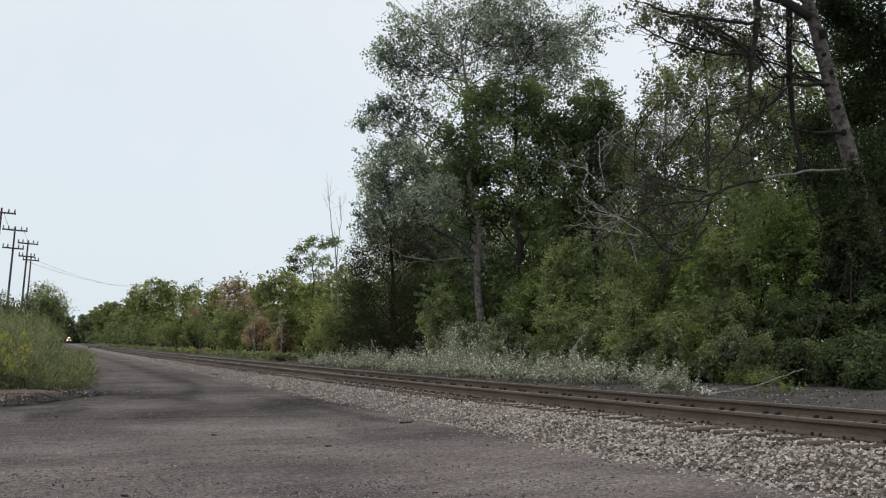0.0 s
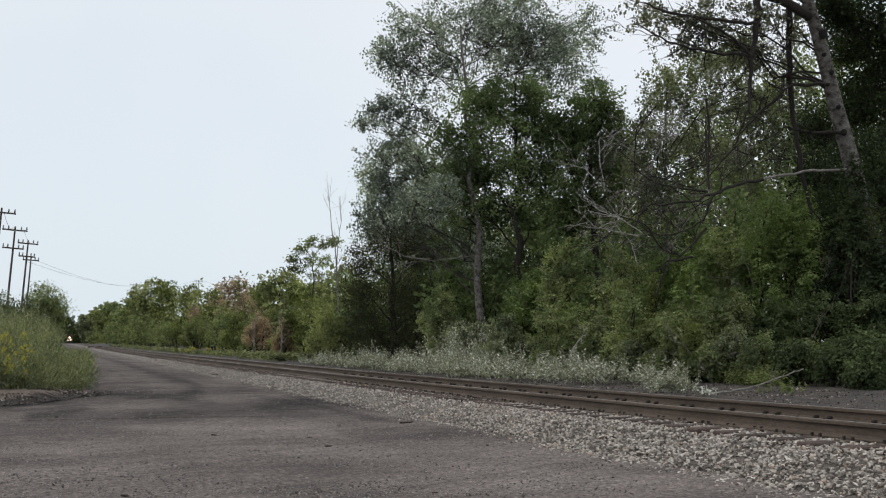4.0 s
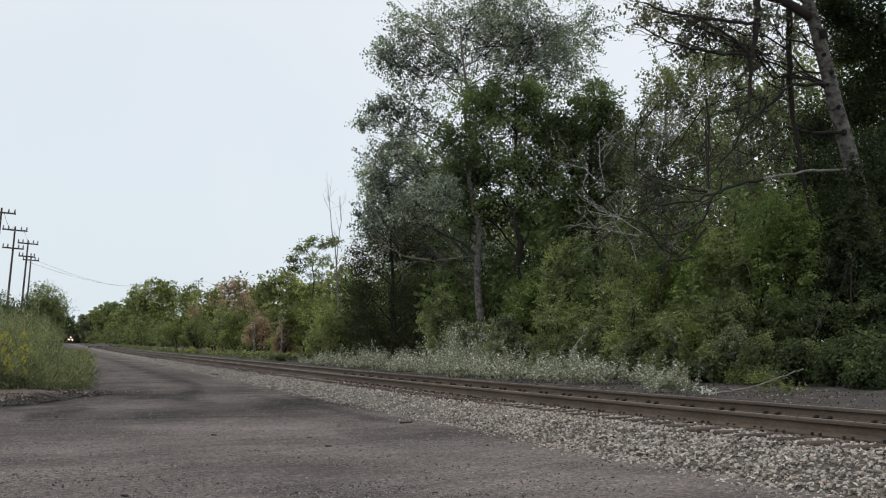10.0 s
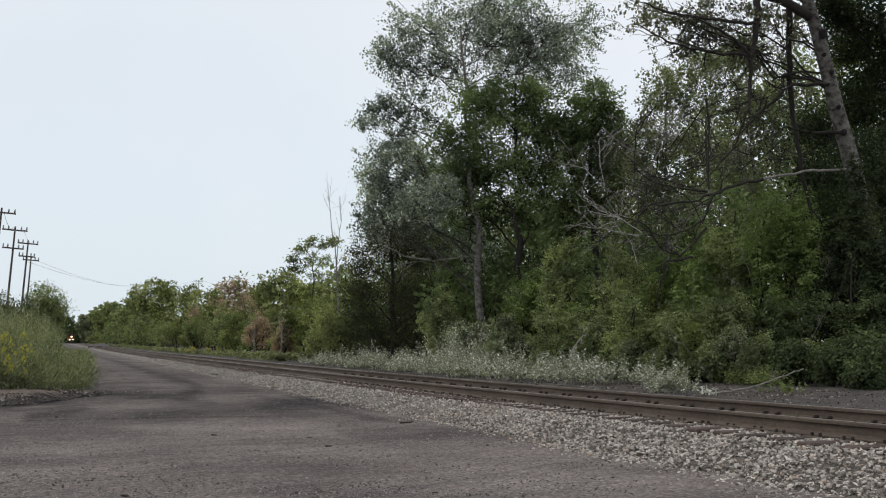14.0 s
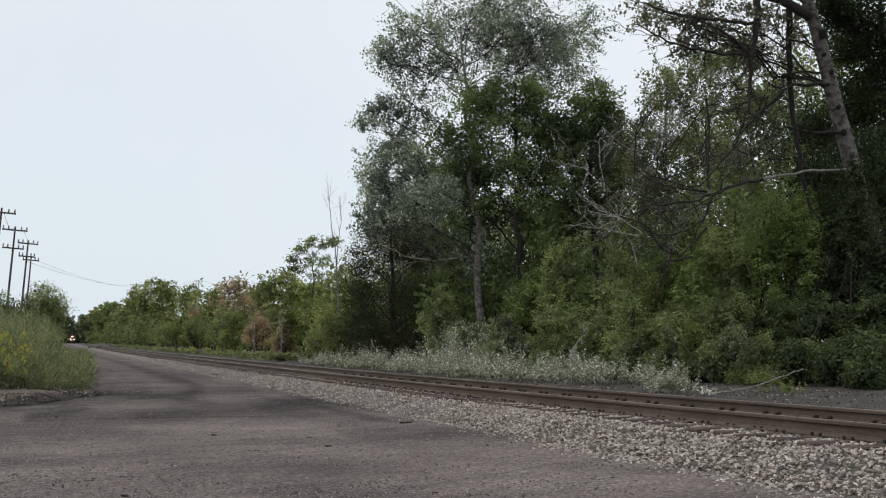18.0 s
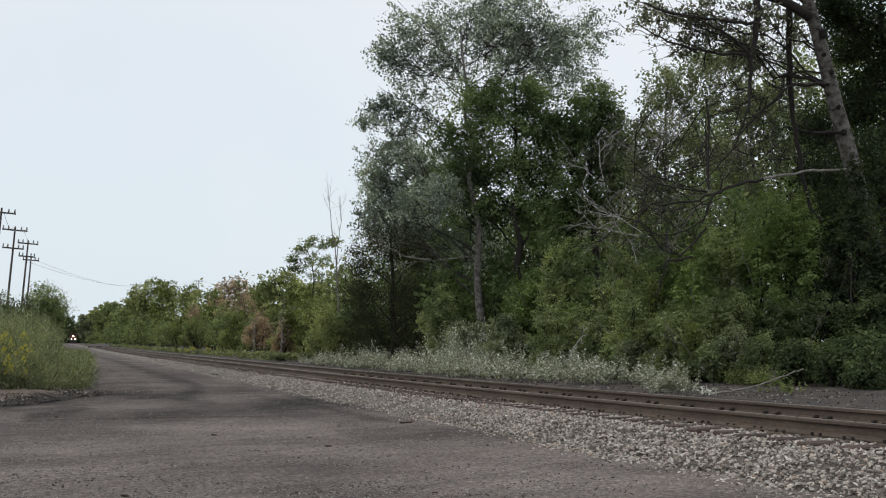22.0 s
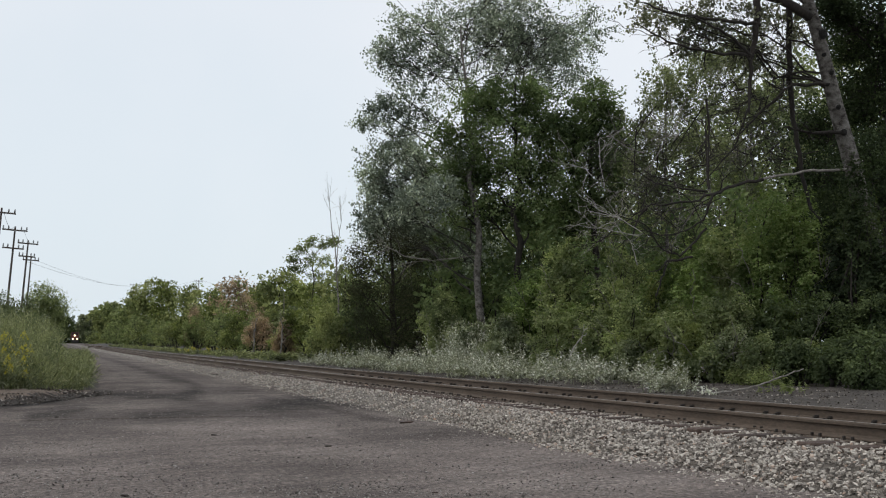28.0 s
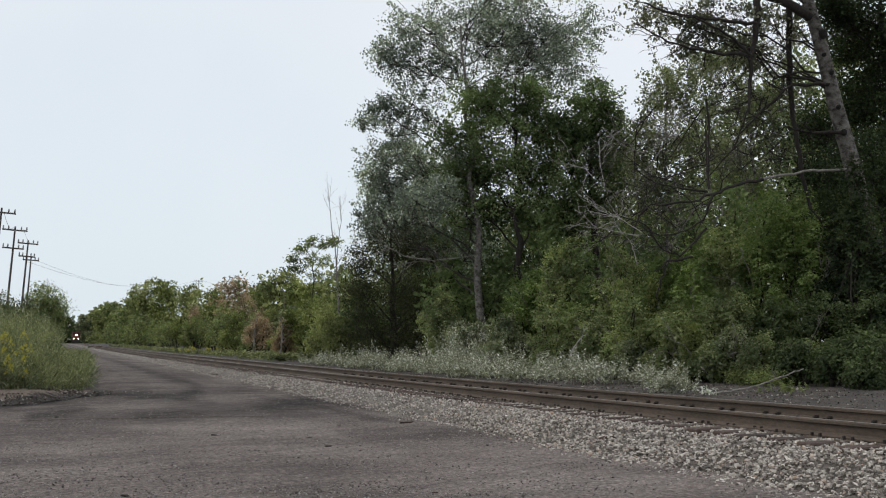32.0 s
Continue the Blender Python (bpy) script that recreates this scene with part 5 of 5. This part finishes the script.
weeds("tall_grass", ux, uy, uh, L_WEED, 0.42, 16, "tall thin grass among the goldenrod", "grass", droop=0.7, lean=0.12, wide=0.025)



def stick(name, pts, r0, r1, label, mat=DEADWOOD, twigs=2):
    o = thing(name, *np.asarray(pts[0]), label, "branch")
    return dead_limb(o, pts, r0, r1, mat, twigs, 0.25, "wood")


stick("fallen_branch", [(11.73, 19.34, 0.21), (12.17, 19.3, 0.25), (12.78, 19.29, 0.38), (13.19, 19.25, 0.52), (13.69, 19.29, 0.65)], 0.022, 0.011, "fallen grey branch lying on the bare soil")
stick("leaning_stick", [(13.3, 29.4, 0.4), (13.35, 29.3, 0.85), (13.6, 29.2, 1.25), (13.75, 29.1, 1.42)], 0.022, 0.011, "bleached stick leaning out of the weeds", PALEWOOD)
bare = thing("bare_tree", 16.61, 70.59, float(ground_z(16.61, 70.59)), "thin dead tree with pale bare branches", "tree")
dead_limb(bare, [(16.65, 70.59, 0.98), (16.47, 70.38, 4.17), (16.28, 70.24, 6.6), (16.0, 70.18, 8.33), (15.71, 70.08, 10.69)], 0.06, 0.012, DEADWOOD, 10, 0.7, "trunk", 1.8)
dead_limb(bare, [(16.36, 70.27, 5.9), (16.39, 70.14, 7.29), (16.56, 69.98, 8.5), (16.43, 69.92, 9.72)], 0.03, 0.01, DEADWOOD, 5, 0.6, "limb", 1.8)
tree("sapling_tree", (18.6, 87.0), (18.4, 87.0, 8.2), 0.09, [(18.3, 87.0, 8.8, 0.5, 0.5), (17.35, 86.8, 8.2, 0.55, 0.4), (16.95, 87.1, 7.5, 0.45, 0.35), (19.3, 86.9, 8.6, 0.5, 0.4), (20.2, 87.2, 8.9, 0.35, 0.3), (18.0, 86.8, 7.3, 0.7, 0.5), (19.3, 87.1, 7.3, 0.6, 0.45), (17.2, 87.0, 6.7, 0.5, 0.35), (18.7, 87.0, 6.1, 0.8, 0.5)],
    L_GREEN, 0.16, 26, 13, "slim green tree standing above the hedge", spread=0.16, hang=0.1, sway=0.5, full=1.2)
for pts in ([(11.9, 74.0, 0.3), (11.95, 74.0, 1.6), (12.05, 74.0, 2.7)], [(14.18, 76.0, 0.3), (14.12, 75.6, 2.6), (14.05, 75.4, 4.4)], [(12.5, 68.0, 0.3), (12.65, 68.0, 1.9), (12.5, 68.1, 2.6)]):
    sapling = thing("bare_sapling", *pts[0], "thin pale leafless sapling before the hedge", "tree")
    dead_limb(sapling, pts, 0.05, 0.02, DEADWOOD, 4, 0.6, "trunk")




n = 900
cx, cy = rng.uniform(10.2, 14.5, n), rng.uniform(16, 28, n)
scatter_stones("soil_litter", np.stack([cx, cy, ground_z(cx, cy) + 0.005], -1), 0.05, CRUMB, "crumbs, chips and dry litter on the bare soil", "soil", small=True)

# litter on the lot and the ballast
def clod(x, y, size, mat, label):
    """A lumpy clod or broken piece of wood lying on the dirt."""
    bm = bmesh.new()
    bmesh.ops.create_icosphere(bm, subdivisions=2, radius=0.5)
    for v in bm.verts:
        v.co *= 1 + 0.35 * noise.noise(v.co * 2.3 + Vector((x, y, 0)))
        v.co = Vector((v.co.x * size[0], v.co.y * size[1], v.co.z * size[2]))
    me = bpy.data.meshes.new("clod")
    bm.to_mesh(me)
    bm.free()
    me.materials.append(mat)
    z = max(float(bed_z(x, y)) if x > 5.1 else -1.0, float(lot_z(x, y)))
    ob = tagged(new("clod" if mat is not TIEWOOD else "wood_chip", me), label, "debris")
    ob.matrix_basis = pose(x, y, z + size[2] * 0.3, 0, 0, rng.uniform(0, 180))
    return ob


for x, y, w in [(1.92, 14.94, 0.13), (2.97, 14.13, 0.10), (2.89, 12.78, 0.12), (4.66, 12.49, 0.10), (2.81, 8.69, 0.07), (1.75, 12.39, 0.07), (5.3, 13.36, 0.08), (0.53, 9.23, 0.10), (3.75, 15.9, 0.09), (3.97, 8.67, 0.05), (5.15, 14.06, 0.06), (0.05, 19.05, 0.12)]:
    clod(x, y, (w * 0.75, w * 0.4, w * 0.2), TIEWOOD if w < 0.08 else SOIL, "dark clod lying on the dirt lot")
for x, y, w in [(5.74, 11.64, 0.22), (5.36, 41.76, 0.5), (4.8, 16.15, 0.3), (7.54, 9.48, 0.2), (10.02, 147.38, 0.6)]:
    clod(x, y, (w, 0.07, 0.04), TIEWOOD, "splintered piece of old tie lying on the ballast")
pile = thing("tie_pile", 7.09, 224.85, float(ground_z(7.09, 224.85)), "small stack of old dark ties beside the track", "tie pile")
for k in range(6):
    put("old_tie", tie_mesh, pile, m=pose(random.uniform(-0.1, 0.1), (k % 3) * 0.27, 0.12 + 0.19 * (k // 3), 0, 0, random.uniform(-3, 3)))

# ---- utility poles ----
def utility_pole(x, y, h, lean, arms, label):
    ob = thing("utility_pole", x, y, float(ground_z(x, y)) - 0.2, label, "utility pole", "poles of the power line")
    ob.rotation_euler = (0, radians(lean), 0)
    b = Buf()
    b.tube([(0, 0, 0), (0, 0, h * 0.5), (0, 0, h)], (0.12, 0.10, 0.075), 10)
    put("post", b.mesh("post", POLEWOOD), ob)
    for drop, half in arms:
        arm = put("crossarm", bevel_box("crossarm", (half * 2, 0.11, 0.13), POLEWOOD, 0.01), ob, m=pose(0, -0.15, h - drop))
        for s in (-0.92, -0.5, 0.5, 0.92):
            i = Buf()
            i.tube([(0, 0, 0), (0, 0, 0.1), (0, 0, 0.16), (0, 0, 0.3)], (0.03, 0.07, 0.06, 0.04), 8)
            put("insulator", i.mesh("insulator", METAL), arm, m=pose(s * half, 0, 0.06))
    return ob


utility_pole(-5.11, 98.91, 11.95, 4, [(0.4, 1.1)], "tall wooden utility pole beside the lane")
utility_pole(-4.36, 109.23, 11.45, 4, [(0.35, 1.06), (1.95, 0.9)], "wooden utility pole with two crossarms")
utility_pole(-3.45, 119.49, 11.1, 4, [(0.35, 0.95), (1.6, 0.75)], "wooden utility pole with two crossarms")
utility_pole(-3.36, 136.37, 10.6, 3.5, [(0.35, 0.85)], "wooden utility pole with a crossarm and a transformer")
utility_pole(34.2, 300.0, 16.6, 0, [(0.35, 1.1)], "far wooden utility pole above the woods")
utility_pole(18.9, 300.0, 15.4, 0, [(0.35, 1.5)], "far wooden utility pole above the woods")


def wire(a, b, sag, label):
    a, b = np.asarray(a), np.asarray(b)
    ob = thing("power_line", *a, label, "wire", "wires of the power line")
    t = np.linspace(0, 1, 16)[:, None]
    p = (b - a) * t
    p[:, 2] -= sag * 4 * (t * (1 - t))[:, 0]
    w = Buf()
    w.tube(p, 0.014, 4)
    put("cable", w.mesh("cable", WIRE), ob)


wire((-2.17, 135.22, 10.15), (17.4, 300.0, 15.3), 0.8, "thin dark wire strung between poles")
wire((-2.99, 135.5, 9.97), (20.4, 300.0, 15.3), 1.0, "thin dark wire strung between poles")
wire((20.4, 300.0, 15.3), (33.2, 300.0, 16.7), 0.6, "thin dark wire strung between poles")
wire((35.2, 299.85, 16.75), (47.5, 300.0, 15.2), 0.5, "thin dark wire strung between poles")
wire((-2.83, 107.89, 11.03), (-2.15, 118.26, 10.7), 0.5, "thin dark wire strung between poles")
wire((-4.02, 97.69, 11.3), (-3.68, 108.15, 11.17), 0.5, "thin dark wire strung between poles")

# ---- train ----
LAMP = glow("lamp_glow", (1.0, 0.8, 0.5), 9)
LOCO = surface("engine_paint", [(0.3, (0.09, 0.024, 0.018)), (0.7, (0.13, 0.034, 0.025))], 2, 30, 0.5, 0, 0.1, 0.002)
GLASS = surface("cab_glass", [(0.3, (0.02, 0.022, 0.025)), (0.7, (0.03, 0.032, 0.035))], 2, 30, 0.1, 0, 0.0, 0.001)
BLACK = surface("engine_black", [(0.3, (0.018, 0.017, 0.016)), (0.7, (0.035, 0.033, 0.03))], 2, 30, 0.7, 0, 0.2, 0.002)
loco = thing("locomotive", MID, 560, 0, "dark red diesel locomotive with its headlights lit", "locomotive")
put("underframe", bevel_box("underframe", (3.0, 20.5, 0.35), BLACK, 0.04), loco, m=pose(0, 10.3, 1.45))
put("long_hood", bevel_box("long_hood", (2.1, 14.0, 2.4), LOCO, 0.12), loco, m=pose(0, 12.6, 2.83))
cab = put("cab", bevel_box("cab", (3.0, 2.9, 2.75), LOCO, 0.14), loco, m=pose(0, 3.9, 3.0))
put("cab_roof", bevel_box("cab_roof", (2.7, 3.0, 0.16), BLACK, 0.05), cab, m=pose(0, 0, 1.42))
for x in (-0.68, 0.68):
    put("windshield", bevel_box("windshield", (0.95, 0.05, 0.62), GLASS, 0.02), cab, m=pose(x, -1.46, 0.7))
put("nose", bevel_box("nose", (1.7, 2.1, 1.75), LOCO, 0.16), loco, m=pose(0, 1.6, 2.5))
put("pilot", bevel_box("pilot", (2.9, 0.25, 1.0), BLACK, 0.05), loco, m=pose(0, -0.05, 0.75))
put("coupler", bevel_box("coupler", (0.3, 0.7, 0.3), BLACK, 0.05), loco, m=pose(0, -0.45, 0.85))
put("fuel_tank", bevel_box("fuel_tank", (2.6, 4.6, 0.85), BLACK, 0.15), loco, m=pose(0, 10.3, 0.85))
rail_mesh = Buf()
for p in ([(0, 0, 0), (0, 0, 1.0)], [(0, 1.6, 0), (0, 1.6, 1.0)], [(0, 0, 1.0), (0, 1.6, 1.0)]):
    rail_mesh.tube(p, 0.025, 6)
rail_mesh = rail_mesh.mesh("handrail", METAL)
for x in (-1.4, 1.4):
    put("handrail", rail_mesh, loco, m=pose(x, 0.1, 1.6))
wheel_buf = Buf()
wheel_buf.tube([(-0.07, 0, 0), (-0.065, 0, 0), (0.045, 0, 0), (0.05, 0, 0), (0.07, 0, 0), (0.072, 0, 0)], (0.08, 0.5, 0.51, 0.54, 0.54, 0.08), 24)
wheel_mesh = wheel_buf.mesh("wheel", BLACK)
for ty in (3.6, 17.0):
    truck = put("truck", bevel_box("truck", (2.2, 4.2, 0.45), BLACK, 0.06), loco, m=pose(0, ty, 0.75))
    for dy in (-1.7, 0, 1.7):
        for side in (-1, 1):
            put("wheel", wheel_mesh, truck, m=pose(side * 0.75, dy, -0.25, 0, 0, 0 if side < 0 else 180))
for x, y, z, r in ((-0.8, -0.2, 1.75, 0.19), (0.8, -0.2, 1.75, 0.19), (-0.2, 0.5, 3.12, 0.17), (0.2, 0.5, 3.12, 0.17)):
    b = Buf()
    b.tube([(0, 0.12, 0), (0, 0, 0), (0, -0.02, 0)], (r, r, 0.001), 14)
    put("headlight", b.mesh("headlight", LAMP), loco, "glowing round headlight", pose(x, y, z))


def motions():
    rows = []
    for i in range(17):
        t = i * 2.0
        y = 700 - 240 * t / 32
        rows.append((t, pose(MID, y, float(head_z(y)))))
    walk(loco, rows)
    # the wind: a slow restless sway, with a gust near 23 s
    wind = np.random.default_rng(3)
    for limb, at, amount in SWAYING:
        f, g, a, b = wind.uniform(1.1, 1.7), wind.uniform(2.3, 3.4), wind.uniform(0, 6.28), wind.uniform(0, 6.28)
        reach = amount * wind.uniform(0.35, 0.8)
        rows = []
        for i in range(41):
            t = i * 0.8
            gust = 0.7 + 1.2 * math.exp(-((t - 22.8) / 1.6) ** 2)
            side = reach * gust * (0.6 * math.sin(f * t + a) + 0.4 * math.sin(g * t + b)) + amount * 0.9 * math.exp(-((t - 22.8) / 1.6) ** 2)
            nod = reach * 0.5 * gust * math.sin(f * 0.8 * t + b)
            rows.append((t, Matrix.Translation(at) @ pose(0, 0, 0, nod, side, 0)))
        walk(limb, rows)


motions()
